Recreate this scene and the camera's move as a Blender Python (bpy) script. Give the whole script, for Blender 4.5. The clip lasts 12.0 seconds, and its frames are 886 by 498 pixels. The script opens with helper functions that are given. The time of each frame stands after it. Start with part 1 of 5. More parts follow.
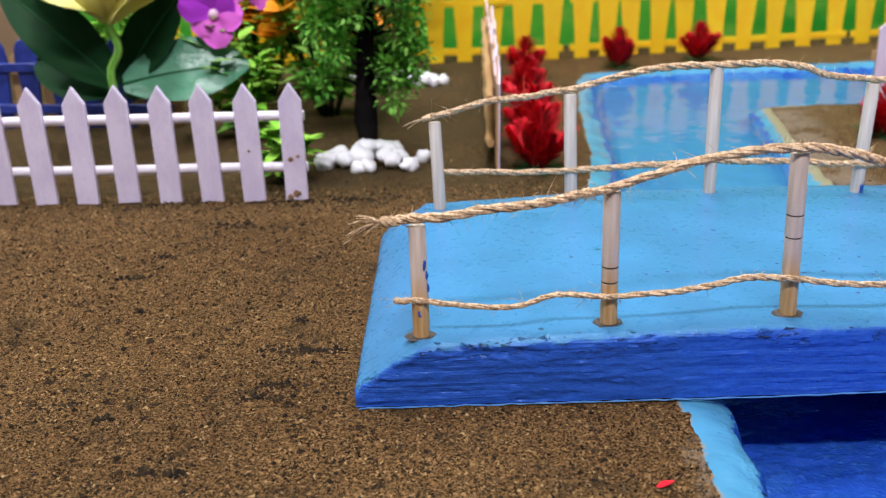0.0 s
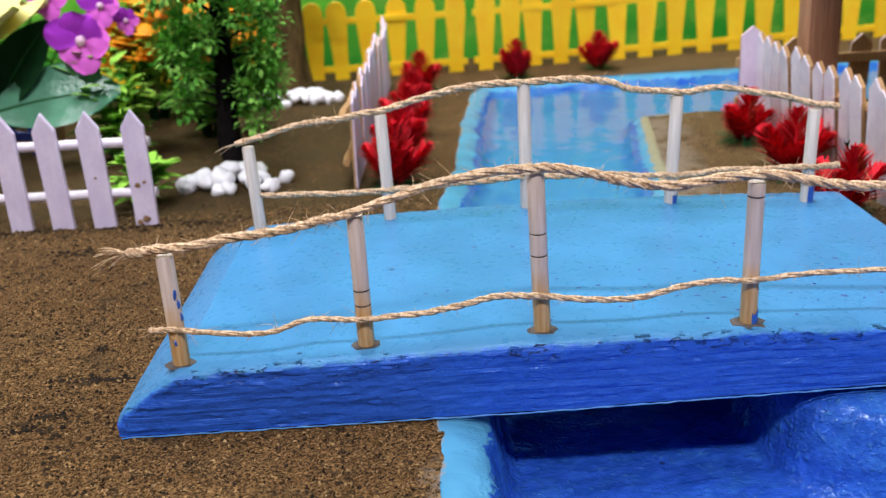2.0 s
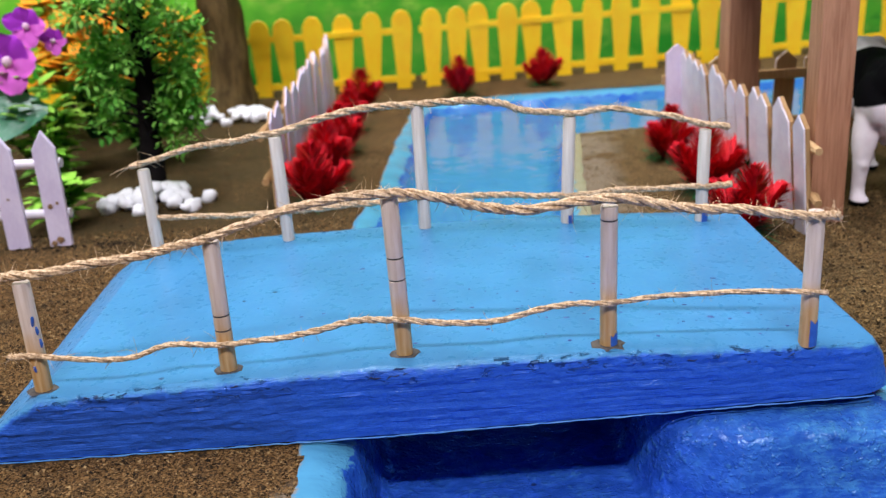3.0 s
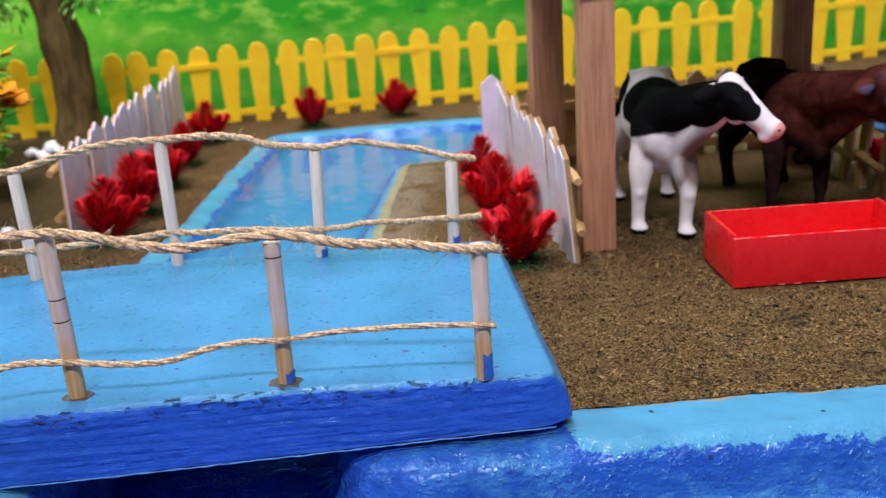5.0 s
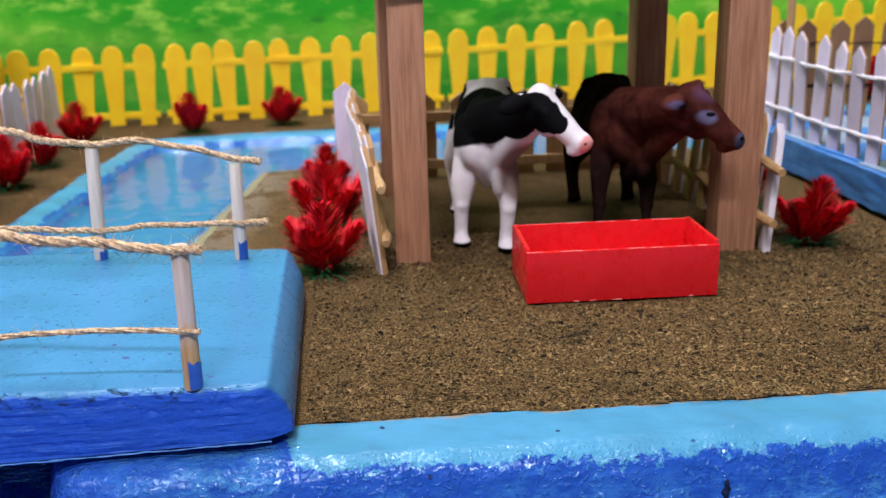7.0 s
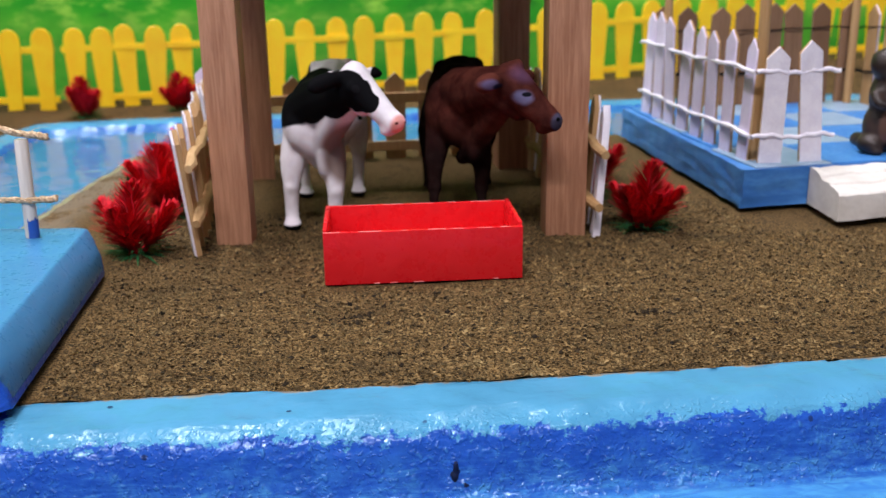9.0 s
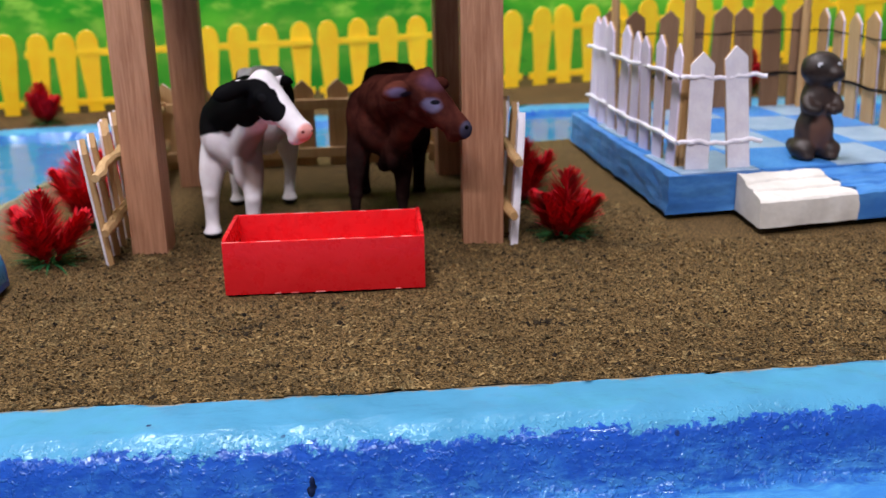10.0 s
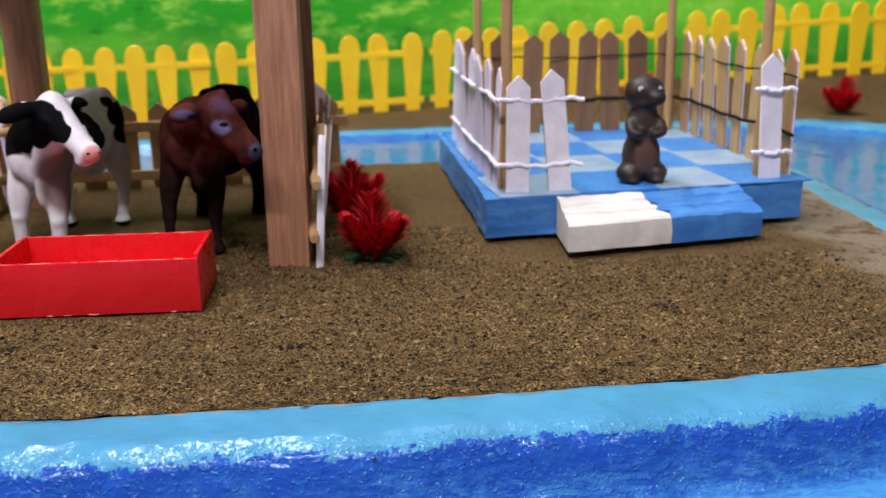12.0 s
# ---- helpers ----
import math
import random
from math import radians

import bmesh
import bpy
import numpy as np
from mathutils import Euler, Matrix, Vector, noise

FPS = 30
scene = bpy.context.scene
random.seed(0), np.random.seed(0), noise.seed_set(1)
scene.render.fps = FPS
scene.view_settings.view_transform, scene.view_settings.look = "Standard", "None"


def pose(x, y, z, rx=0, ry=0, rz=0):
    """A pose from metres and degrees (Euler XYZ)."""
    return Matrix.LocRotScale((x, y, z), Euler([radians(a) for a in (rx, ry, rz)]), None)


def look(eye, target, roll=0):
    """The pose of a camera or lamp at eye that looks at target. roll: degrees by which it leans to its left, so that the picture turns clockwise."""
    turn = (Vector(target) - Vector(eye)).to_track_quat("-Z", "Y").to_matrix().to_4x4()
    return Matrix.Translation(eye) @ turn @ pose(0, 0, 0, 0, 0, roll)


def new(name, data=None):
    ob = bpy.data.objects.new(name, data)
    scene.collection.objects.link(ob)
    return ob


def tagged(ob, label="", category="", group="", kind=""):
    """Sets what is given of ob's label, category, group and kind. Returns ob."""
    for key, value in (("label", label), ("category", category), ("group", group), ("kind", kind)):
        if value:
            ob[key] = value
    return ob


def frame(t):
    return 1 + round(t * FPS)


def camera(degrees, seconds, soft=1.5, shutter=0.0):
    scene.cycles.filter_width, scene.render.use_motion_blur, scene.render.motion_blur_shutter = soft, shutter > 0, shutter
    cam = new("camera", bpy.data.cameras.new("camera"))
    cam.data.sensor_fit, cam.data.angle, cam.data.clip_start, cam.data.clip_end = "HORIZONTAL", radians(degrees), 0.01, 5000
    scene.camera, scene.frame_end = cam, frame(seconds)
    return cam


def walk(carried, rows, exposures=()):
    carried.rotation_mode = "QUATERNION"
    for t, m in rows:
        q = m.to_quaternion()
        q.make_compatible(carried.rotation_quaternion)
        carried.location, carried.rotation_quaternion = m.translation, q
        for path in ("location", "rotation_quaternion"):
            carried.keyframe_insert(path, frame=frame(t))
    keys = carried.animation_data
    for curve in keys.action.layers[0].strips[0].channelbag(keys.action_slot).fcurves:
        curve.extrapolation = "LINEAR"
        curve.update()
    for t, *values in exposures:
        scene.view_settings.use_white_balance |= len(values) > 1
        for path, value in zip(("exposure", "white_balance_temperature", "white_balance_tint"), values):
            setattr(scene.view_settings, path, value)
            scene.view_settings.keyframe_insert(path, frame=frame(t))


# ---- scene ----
cam = camera(49.6, 12.0, 1.25, 0.15)
cam.data.dof.use_dof, cam.data.dof.focus_distance, cam.data.dof.aperture_fstop = True, 0.29, 20.0
METRES, EYE, TILT, LEAN, TURN = 0.45, 0.1384, -20.57, 1.89, 0.0
ROWS = [
    (0.0, 0.0, 0.0, 0.0, 0.0, 0.0, -0.0),
    (0.5, 0.0355, -0.0046, -0.0002, 0.2, 0.18, 0.26),
    (1.0, 0.0668, -0.0075, 0.0014, 0.48, 0.31, 0.57),
    (1.5, 0.1007, -0.0072, 0.0045, -0.04, 0.39, 1.22),
    (2.0, 0.1474, -0.0082, 0.008, -0.75, 0.49, 1.82),
    (2.5, 0.1907, -0.0103, 0.0104, -0.99, 0.98, 2.2),
    (3.0, 0.2306, -0.0129, 0.0129, -1.27, 1.18, 2.17),
    (5.0, 0.407, -0.0159, 0.0103, -4.05, 2.7, 3.31),
    (5.5, 0.4529, -0.0139, 0.0022, -5.64, 2.71, 2.89),
    (6.0, 0.4879, -0.0068, -0.0062, -6.77, 2.79, 3.4),
    (6.5, 0.5354, 0.0004, -0.0078, -7.6, 2.81, 3.0),
    (7.0, 0.5616, 0.0007, -0.0031, -6.15, 3.71, 1.8),
    (9.0, 0.7199, 0.0026, -0.0199, -6.96, 3.5, 1.44),
    (9.5, 0.7693, -0.004, -0.0149, -6.25, 3.67, 1.65),
    (10.0, 0.8124, -0.003, -0.0146, -6.19, 3.56, 1.51),
    (10.5, 0.8617, -0.0059, -0.021, -6.35, 3.69, 1.58),
    (11.0, 0.9114, -0.0124, -0.0166, -6.87, 4.35, 1.58),
    (11.5, 0.9477, -0.0136, -0.0167, -6.27, 4.5, 1.33),
    (12.0, 0.9895, -0.0173, -0.0172, -6.74, 4.83, 1.4),
]
walk(cam, [(t, pose(0, 0, EYE, TILT, LEAN, TURN) @ pose(METRES * x, METRES * y, METRES * z, 90 + pitch, roll, yaw)) for t, x, y, z, yaw, pitch, roll in ROWS])

# ---- light: ceiling tubes above the table and an added lamp at the side, in a closed room ----
world = bpy.data.worlds.new("room_air")
world.use_nodes = True
world.node_tree.nodes["Background"].inputs[0].default_value = (0.9, 0.95, 1.0, 1)
world.node_tree.nodes["Background"].inputs[1].default_value = 0.008
scene.world = world
scene.view_settings.exposure = 0.0


def lamp(name, at, aim, sx, sy, watts, colour):
    d = bpy.data.lights.new(name, "AREA")
    d.shape, d.size, d.size_y, d.energy, d.color = "RECTANGLE", sx, sy, watts, colour
    ob = new(name, d)
    ob.matrix_world = look(at, aim)
    return ob


lamp("tube_light_front", (0.10, -1.35, 2.40), (0.30, 0.5, 0.0), 1.5, 0.08, 70, (0.99, 0.945, 1.02))
lamp("tube_light_ceiling", (-0.05, 0.80, 2.40), (0.36, 0.80, 0.0), 1.5, 0.3, 60, (0.975, 0.945, 1.02))
# broad soft lamp added at the left, before a wall without any window
lamp("side_lamp", (-1.22, 0.42, 1.30), (0.40, 0.45, 0.0), 0.9, 0.8, 20, (0.97, 0.97, 1.0))
lamp("tube_light_back", (0.45, 1.38, 2.30), (0.4, 0.5, 0.0), 1.5, 0.06, 9, (0.94, 0.97, 1.0))

# ---- materials ----
CM = 0.01


def colour(c):
    return (c[0], c[1], c[2], 1.0)


class Nodes:
    """A node material under construction; texture space is world centimetres."""

    def __init__(self, name, space="world"):
        self.m = bpy.data.materials.new(name)
        self.m.use_nodes = True
        self.t = self.m.node_tree
        self.p = self.t.nodes["Principled BSDF"]
        if space == "world":
            src = self.t.nodes.new("ShaderNodeNewGeometry").outputs["Position"]
        else:
            src = self.t.nodes.new("ShaderNodeTexCoord").outputs["Object"]
        sc = self.t.nodes.new("ShaderNodeVectorMath")
        sc.operation = "SCALE"
        sc.inputs["Scale"].default_value = 100.0
        self.link(src, sc.inputs[0])
        self.cm = sc.outputs[0]

    def link(self, a, b):
        self.t.links.new(a, b)

    def stretch(self, v):
        n = self.t.nodes.new("ShaderNodeVectorMath")
        n.operation = "MULTIPLY"
        n.inputs[1].default_value = v
        self.link(self.cm, n.inputs[0])
        return n.outputs[0]

    def noise(self, scale, detail=3.0, rough=0.6, vec=None, distort=0.0):
        n = self.t.nodes.new("ShaderNodeTexNoise")
        n.inputs["Scale"].default_value, n.inputs["Detail"].default_value = scale, detail
        n.inputs["Roughness"].default_value, n.inputs["Distortion"].default_value = rough, distort
        self.link(vec or self.cm, n.inputs["Vector"])
        return n.outputs["Fac"]

    def cells(self, scale, feature="F1", vec=None):
        n = self.t.nodes.new("ShaderNodeTexVoronoi")
        n.feature = feature
        n.inputs["Scale"].default_value = scale
        self.link(vec or self.cm, n.inputs["Vector"])
        return n

    def ramp(self, fac, lo, hi, a=0.0, b=1.0):
        n = self.t.nodes.new("ShaderNodeMapRange")
        n.interpolation_type = "SMOOTHSTEP"
        for k, v in zip(("From Min", "From Max", "To Min", "To Max"), (lo, hi, a, b)):
            n.inputs[k].default_value = v
        self.link(fac, n.inputs["Value"])
        return n.outputs[0]

    def math(self, op, a, b=None, c=None):
        n = self.t.nodes.new("ShaderNodeMath")
        n.operation = op
        for i, v in enumerate((a, b, c)):
            if v is None:
                continue
            if isinstance(v, (int, float)):
                n.inputs[i].default_value = v
            else:
                self.link(v, n.inputs[i])
        return n.outputs[0]

    def mix(self, fac, a, b):
        n = self.t.nodes.new("ShaderNodeMix")
        n.data_type = "RGBA"
        for v, s in ((fac, n.inputs[0]), (a, n.inputs[6]), (b, n.inputs[7])):
            if isinstance(v, (int, float)):
                s.default_value = v
            elif isinstance(v, tuple):
                s.default_value = colour(v)
            else:
                self.link(v, s)
        return n.outputs[2]

    def attribute(self, name):
        n = self.t.nodes.new("ShaderNodeAttribute")
        n.attribute_name = name
        return n.outputs["Fac"]

    def each(self):
        return self.t.nodes.new("ShaderNodeObjectInfo").outputs["Random"]

    def island(self):
        return self.t.nodes.new("ShaderNodeNewGeometry").outputs["Random Per Island"]

    def xyz(self):
        n = self.t.nodes.new("ShaderNodeSeparateXYZ")
        self.link(self.cm, n.inputs[0])
        return n.outputs

    def near(self, p, r):
        """Distance to the point p over r, in centimetres."""
        a = self.t.nodes.new("ShaderNodeVectorMath")
        a.operation = "SUBTRACT"
        a.inputs[1].default_value = p
        self.link(self.cm, a.inputs[0])
        d = self.t.nodes.new("ShaderNodeVectorMath")
        d.operation = "DIVIDE"
        d.inputs[1].default_value = r if isinstance(r, tuple) else (r, r, r)
        self.link(a.outputs[0], d.inputs[0])
        n = self.t.nodes.new("ShaderNodeVectorMath")
        n.operation = "LENGTH"
        self.link(d.outputs[0], n.inputs[0])
        return n.outputs["Value"]

    def bump(self, height, strength, distance):
        n = self.t.nodes.new("ShaderNodeBump")
        n.inputs["Strength"].default_value, n.inputs["Distance"].default_value = strength, distance * CM
        self.link(height, n.inputs["Height"])
        self.link(n.outputs[0], self.p.inputs["Normal"])

    def done(self, base, rough=0.6, spec=0.5, coat=0.0):
        for v, k in ((base, "Base Color"), (rough, "Roughness")):
            s = self.p.inputs[k]
            if isinstance(v, tuple):
                s.default_value = colour(v)
            elif isinstance(v, (int, float)):
                s.default_value = v
            else:
                self.link(v, s)
        self.p.inputs["Specular IOR Level"].default_value = spec
        self.p.inputs["Coat Weight"].default_value = coat
        self.p.inputs["Coat Roughness"].default_value = 0.15
        return self.m


def paint(name, a, b, rough=0.5, scale=1.2, grain=9.0, stretch=(1, 1, 1), relief=0.03, spread=0.15, coat=0.0, spec=0.5):
    """A painted or plastic surface: two tones in soft patches, finer grain, and brush relief."""
    n = Nodes(name)
    v = n.stretch(stretch)
    big, fine = n.noise(scale, 3, 0.6, v), n.noise(grain, 4, 0.65, v)
    fac = n.ramp(n.math("ADD", n.math("MULTIPLY", big, 0.65), n.math("MULTIPLY", fine, 0.35)), 0.5 - spread, 0.5 + spread)
    n.bump(n.math("ADD", big, n.math("MULTIPLY", fine, 0.6)), 0.6, relief)
    return n.done(n.mix(fac, a, b), n.ramp(fine, 0.3, 0.7, rough * 0.75, min(1.0, rough * 1.25)), spec, coat)


def wood_mat(name, a, b, axis=2, scale=1.0, rough=0.65):
    n = Nodes(name, "object")
    st = [5.0 * scale] * 3
    st[axis] = 0.28 * scale
    v = n.stretch(tuple(st))
    grain, fine = n.noise(1.0, 5, 0.65, v, 0.6), n.noise(4.0, 4, 0.7, v)
    tone = n.math("ADD", n.math("MULTIPLY", grain, 0.7), n.math("MULTIPLY", n.each(), 0.25))
    col = n.mix(n.ramp(tone, 0.3, 0.75), a, b)
    n.bump(n.math("ADD", grain, fine), 0.5, 0.03)
    return n.done(n.mix(n.ramp(fine, 0.55, 0.75, 0.0, 0.35), col, tuple(c * 0.55 for c in a)), rough, 0.3)


def soil_mat():
    n = Nodes("sawdust_soil")
    big, mid = n.noise(0.09, 3, 0.6), n.noise(0.7, 4, 0.65)
    c = n.cells(11.0, vec=None)
    grain = n.noise(13.0, 3, 0.7)
    base = n.mix(n.ramp(big, 0.35, 0.65), (0.200, 0.106, 0.037), (0.262, 0.147, 0.054))
    base = n.mix(n.ramp(grain, 0.40, 0.58), n.mix(0.9, base, (0.014, 0.009, 0.004)), base)
    base = n.mix(n.ramp(grain, 0.60, 0.75, 0.0, 0.75), base, (0.40, 0.265, 0.11))
    base = n.mix(n.ramp(mid, 0.56, 0.70, 0.0, 0.85), base, (0.035, 0.023, 0.011))
    base = n.mix(n.ramp(n.noise(0.28, 4, 0.7), 0.54, 0.70, 0.0, 0.55), base, (0.060, 0.040, 0.018))
    base = n.mix(n.ramp(n.noise(1.7, 4, 0.65), 0.60, 0.66, 0.0, 0.9), base, (0.020, 0.014, 0.008))
    # soil turns darker olive in patches behind the white fence
    garden_tone = n.math("MULTIPLY", n.math("MULTIPLY", n.ramp(n.xyz()[1], 41.0, 46.0), n.ramp(n.xyz()[0], 9.0, 4.0)), n.ramp(n.noise(0.22, 3, 0.6), 0.30, 0.55, 0.35, 0.75))
    base = n.mix(garden_tone, base, n.mix(grain, (0.030, 0.026, 0.010), (0.115, 0.082, 0.032)))
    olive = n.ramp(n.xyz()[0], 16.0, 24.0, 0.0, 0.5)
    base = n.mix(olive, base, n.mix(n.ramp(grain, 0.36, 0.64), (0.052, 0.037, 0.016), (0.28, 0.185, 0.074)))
    n.bump(n.math("ADD", n.math("MULTIPLY", grain, 1.0), n.math("MULTIPLY", mid, 0.9)), 1.0, 0.20)
    sandy = n.math("MULTIPLY", n.attribute("sand"), n.ramp(n.noise(0.45, 4, 0.7), 0.36, 0.50))
    base = n.mix(n.math("MULTIPLY", sandy, 0.85), base, n.mix(n.noise(2.5, 4, 0.7), (0.24, 0.18, 0.12), (0.42, 0.35, 0.26)))
    return n.done(base, 0.95, 0.15)


def crumbs_mat():
    n = Nodes("sawdust_crumbs")
    r = n.island()
    clump = n.math("MAXIMUM", n.ramp(n.noise(1.7, 4, 0.65), 0.60, 0.66, 0.0, 0.9), n.ramp(n.noise(0.28, 4, 0.7), 0.54, 0.70, 0.0, 0.5))
    warm = n.ramp(n.noise(0.09, 3, 0.6), 0.35, 0.65)
    a = n.mix(n.ramp(r, 0.10, 0.60), (0.012, 0.008, 0.004), (0.28, 0.158, 0.058))
    lit = n.mix(n.ramp(r, 0.72, 1.0), a, (0.40, 0.265, 0.12))
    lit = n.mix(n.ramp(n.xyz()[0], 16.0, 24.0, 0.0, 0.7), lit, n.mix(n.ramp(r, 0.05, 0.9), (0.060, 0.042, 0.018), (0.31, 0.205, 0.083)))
    patch = n.math("MULTIPLY", n.ramp(n.xyz()[0], 16.0, 24.0), n.ramp(n.noise(1.15, 3, 0.6), 0.52, 0.64, 0.0, 0.6))
    lit = n.mix(patch, lit, (0.035, 0.026, 0.012))
    pale = n.math("MULTIPLY", n.ramp(n.xyz()[0], 16.0, 24.0), n.ramp(n.noise(0.75, 3, 0.65), 0.54, 0.68, 0.0, 0.55))
    lit = n.mix(pale, lit, n.mix(r, (0.22, 0.155, 0.065), (0.46, 0.34, 0.16)))
    return n.done(n.mix(clump, n.mix(warm, n.mix(0.25, lit, (0.02, 0.013, 0.006)), lit), (0.020, 0.014, 0.008)), 0.9, 0.2)


def two_blue(name, light, dark, at, ragged, rough, tan=False, floor=None, groove=0.14, beads=False):
    """Sky-blue top paint that ends in a ragged brushed line, at the distance stored on the mesh, above a royal-blue side."""
    n = Nodes(name)
    d = n.attribute("edge")
    brush = n.noise(1.0, 4, 0.65, n.stretch((0.9, 2.2, 4.2)), 1.2)
    lumps = n.noise(2.6, 4, 0.7)
    soft = n.noise(0.35, 3, 0.55)
    dd = n.math("ADD", d, n.math("MULTIPLY", n.math("SUBTRACT", n.noise(1.6, 5, 0.75), 0.5), ragged))
    lt = n.mix(n.ramp(soft, 0.3, 0.7), tuple(c * 0.88 for c in light), tuple(min(1, c * 1.08) for c in light))
    lt = n.mix(n.ramp(brush, 0.55, 0.75, 0.0, 0.02), lt, dark)
    dk = n.mix(n.ramp(brush, 0.3, 0.7), tuple(c * 0.90 for c in dark), tuple(min(1, c * 1.10) for c in dark))
    dk = n.mix(n.ramp(lumps, 0.62, 0.76, 0.0, 0.15), dk, light)
    col = n.mix(n.ramp(dd, at - (0.05 if beads else 0.10), at + (0.05 if beads else 0.10)), lt, dk)
    if floor:
        col = n.mix(n.ramp(n.math("ADD", dd, n.math("MULTIPLY", brush, 1.2)), floor[0], floor[0] + 1.0), col, n.mix(n.ramp(n.xyz()[1], 38.0, 42.0), n.mix(n.ramp(n.xyz()[0], 17.0, 21.0), n.mix(n.ramp(brush, 0.35, 0.7), (0.031, 0.120, 0.60), (0.038, 0.140, 0.66)), n.mix(n.ramp(brush, 0.35, 0.7), floor[1], floor[2])), (0.060, 0.218, 0.375)))
    sp = n.cells(0.75)
    keep = n.ramp(n.noise(0.35, 2, 0.5), 0.48, 0.56)
    speck = n.math("MULTIPLY", n.ramp(n.math("ADD", sp.outputs["Distance"], n.math("MULTIPLY", n.noise(9.0, 2), 0.08)), 0.115, 0.09), keep)
    col = n.mix(n.math("MULTIPLY", speck, 0.9), col, (0.012, 0.025, 0.09))
    if tan:
        sh = n.math("ADD", n.attribute("shore"), n.math("MULTIPLY", n.math("SUBTRACT", n.noise(0.9, 4, 0.7), 0.5), 0.8))
        col = n.mix(n.ramp(sh, -0.08, 0.12), (0.27, 0.235, 0.17), col)
    height = n.math("ADD", n.math("MULTIPLY", lumps, 0.8), n.math("MULTIPLY", brush, 1.1))
    if beads:
        patchy = n.ramp(n.noise(0.8, 3, 0.6), 0.38, 0.58, 0.35, 1.0)
        fine = n.math("MULTIPLY", n.ramp(n.noise(8.0, 1, 0.4), 0.50, 0.76), patchy)
        coarse = n.math("MULTIPLY", n.ramp(n.noise(4.2, 1, 0.4), 0.52, 0.78), n.ramp(n.noise(0.5, 2), 0.40, 0.55))
        spots = n.math("MULTIPLY", n.math("MAXIMUM", fine, coarse), n.ramp(d, -0.9, -0.15))
        spots = n.math("MULTIPLY", spots, n.ramp(d, 1.0, 0.7))
        col = n.mix(n.math("MULTIPLY", n.ramp(n.noise(0.7, 4, 0.72), 0.48, 0.70, 0.0, 0.4), n.ramp(d, 0.0, 0.3)), col, (0.05, 0.21, 0.52))
        far = n.math("MULTIPLY", n.ramp(n.xyz()[1], 38.0, 43.0, 0.0, 0.6), n.ramp(d, -0.1, 0.25))
        col = n.mix(n.math("MULTIPLY", far, n.ramp(n.noise(0.5, 3, 0.6), 0.35, 0.55)), col, (0.050, 0.215, 0.41))
        deepen = n.math("MULTIPLY", n.ramp(n.xyz()[1], 38.0, 43.0, 0.0, 0.7), n.ramp(n.noise(0.4, 4, 0.65, n.stretch((1.6, 0.5, 1))), 0.50, 0.68))
        col = n.mix(n.math("MULTIPLY", deepen, n.ramp(d, -0.5, 0.2, 0.0, 0.85)), col, (0.022, 0.110, 0.33))
        col = n.mix(n.math("MULTIPLY", n.ramp(spots, 0.55, 0.95), 0.28), col, light)
        ridge = n.noise(1.0, 2, 0.5, n.stretch((0.35, 1.3, 1.0)), 0.6)
        height = n.math("ADD", n.math("MULTIPLY", n.math("ADD", n.noise(1.3, 3, 0.5), ridge), 0.9), n.math("MULTIPLY", spots, 0.30))
    else:
        # gouges torn along the upper edge, and long trowel lines below them
        band = n.math("MULTIPLY", n.ramp(d, -0.12, 0.02), n.ramp(d, 0.55, 0.25))
        torn = n.math("MULTIPLY", n.ramp(n.noise(2.4, 5, 0.72, n.stretch((0.8, 1.0, 2.2))), 0.55, 0.60), band)
        torn = n.math("MULTIPLY", torn, n.ramp(n.noise(0.35, 3, 0.6), 0.40, 0.52))
        col = n.mix(n.math("MULTIPLY", torn, 0.65), col, (0.006, 0.014, 0.06))
        lines = n.noise(1.0, 3, 0.6, n.stretch((0.16, 1.0, 9.0)), 0.15)
        height = n.math("ADD", n.math("MULTIPLY", n.noise(2.0, 4, 0.7, n.stretch((0.8, 1.0, 1.3))), 1.0), n.math("MULTIPLY", n.math("MULTIPLY", lines, n.ramp(n.noise(0.4, 2), 0.35, 0.65)), 0.6))
        height = n.math("SUBTRACT", height, n.math("MULTIPLY", torn, 1.4))
    if beads:
        height = n.math("MULTIPLY", height, n.ramp(d, 1.1, 0.7, 0.03, 1.0))
        height = n.math("MULTIPLY", height, n.ramp(n.xyz()[1], 38.0, 44.0, 1.0, 0.25))
    height = n.math("MULTIPLY", height, n.ramp(d, -1.3, 0.1, 0.55, 1.0) if beads else n.ramp(d, -0.2, 0.12, 0.05, 1.0))
    n.bump(height, 0.9, groove)
    n.p.inputs["Specular Tint"].default_value = (0.62, 0.85, 1.0, 1)
    return n.done(col, n.ramp(lumps, 0.3, 0.7, rough * 0.55, rough * 1.2), 0.30 if beads else 0.35, 0.0)


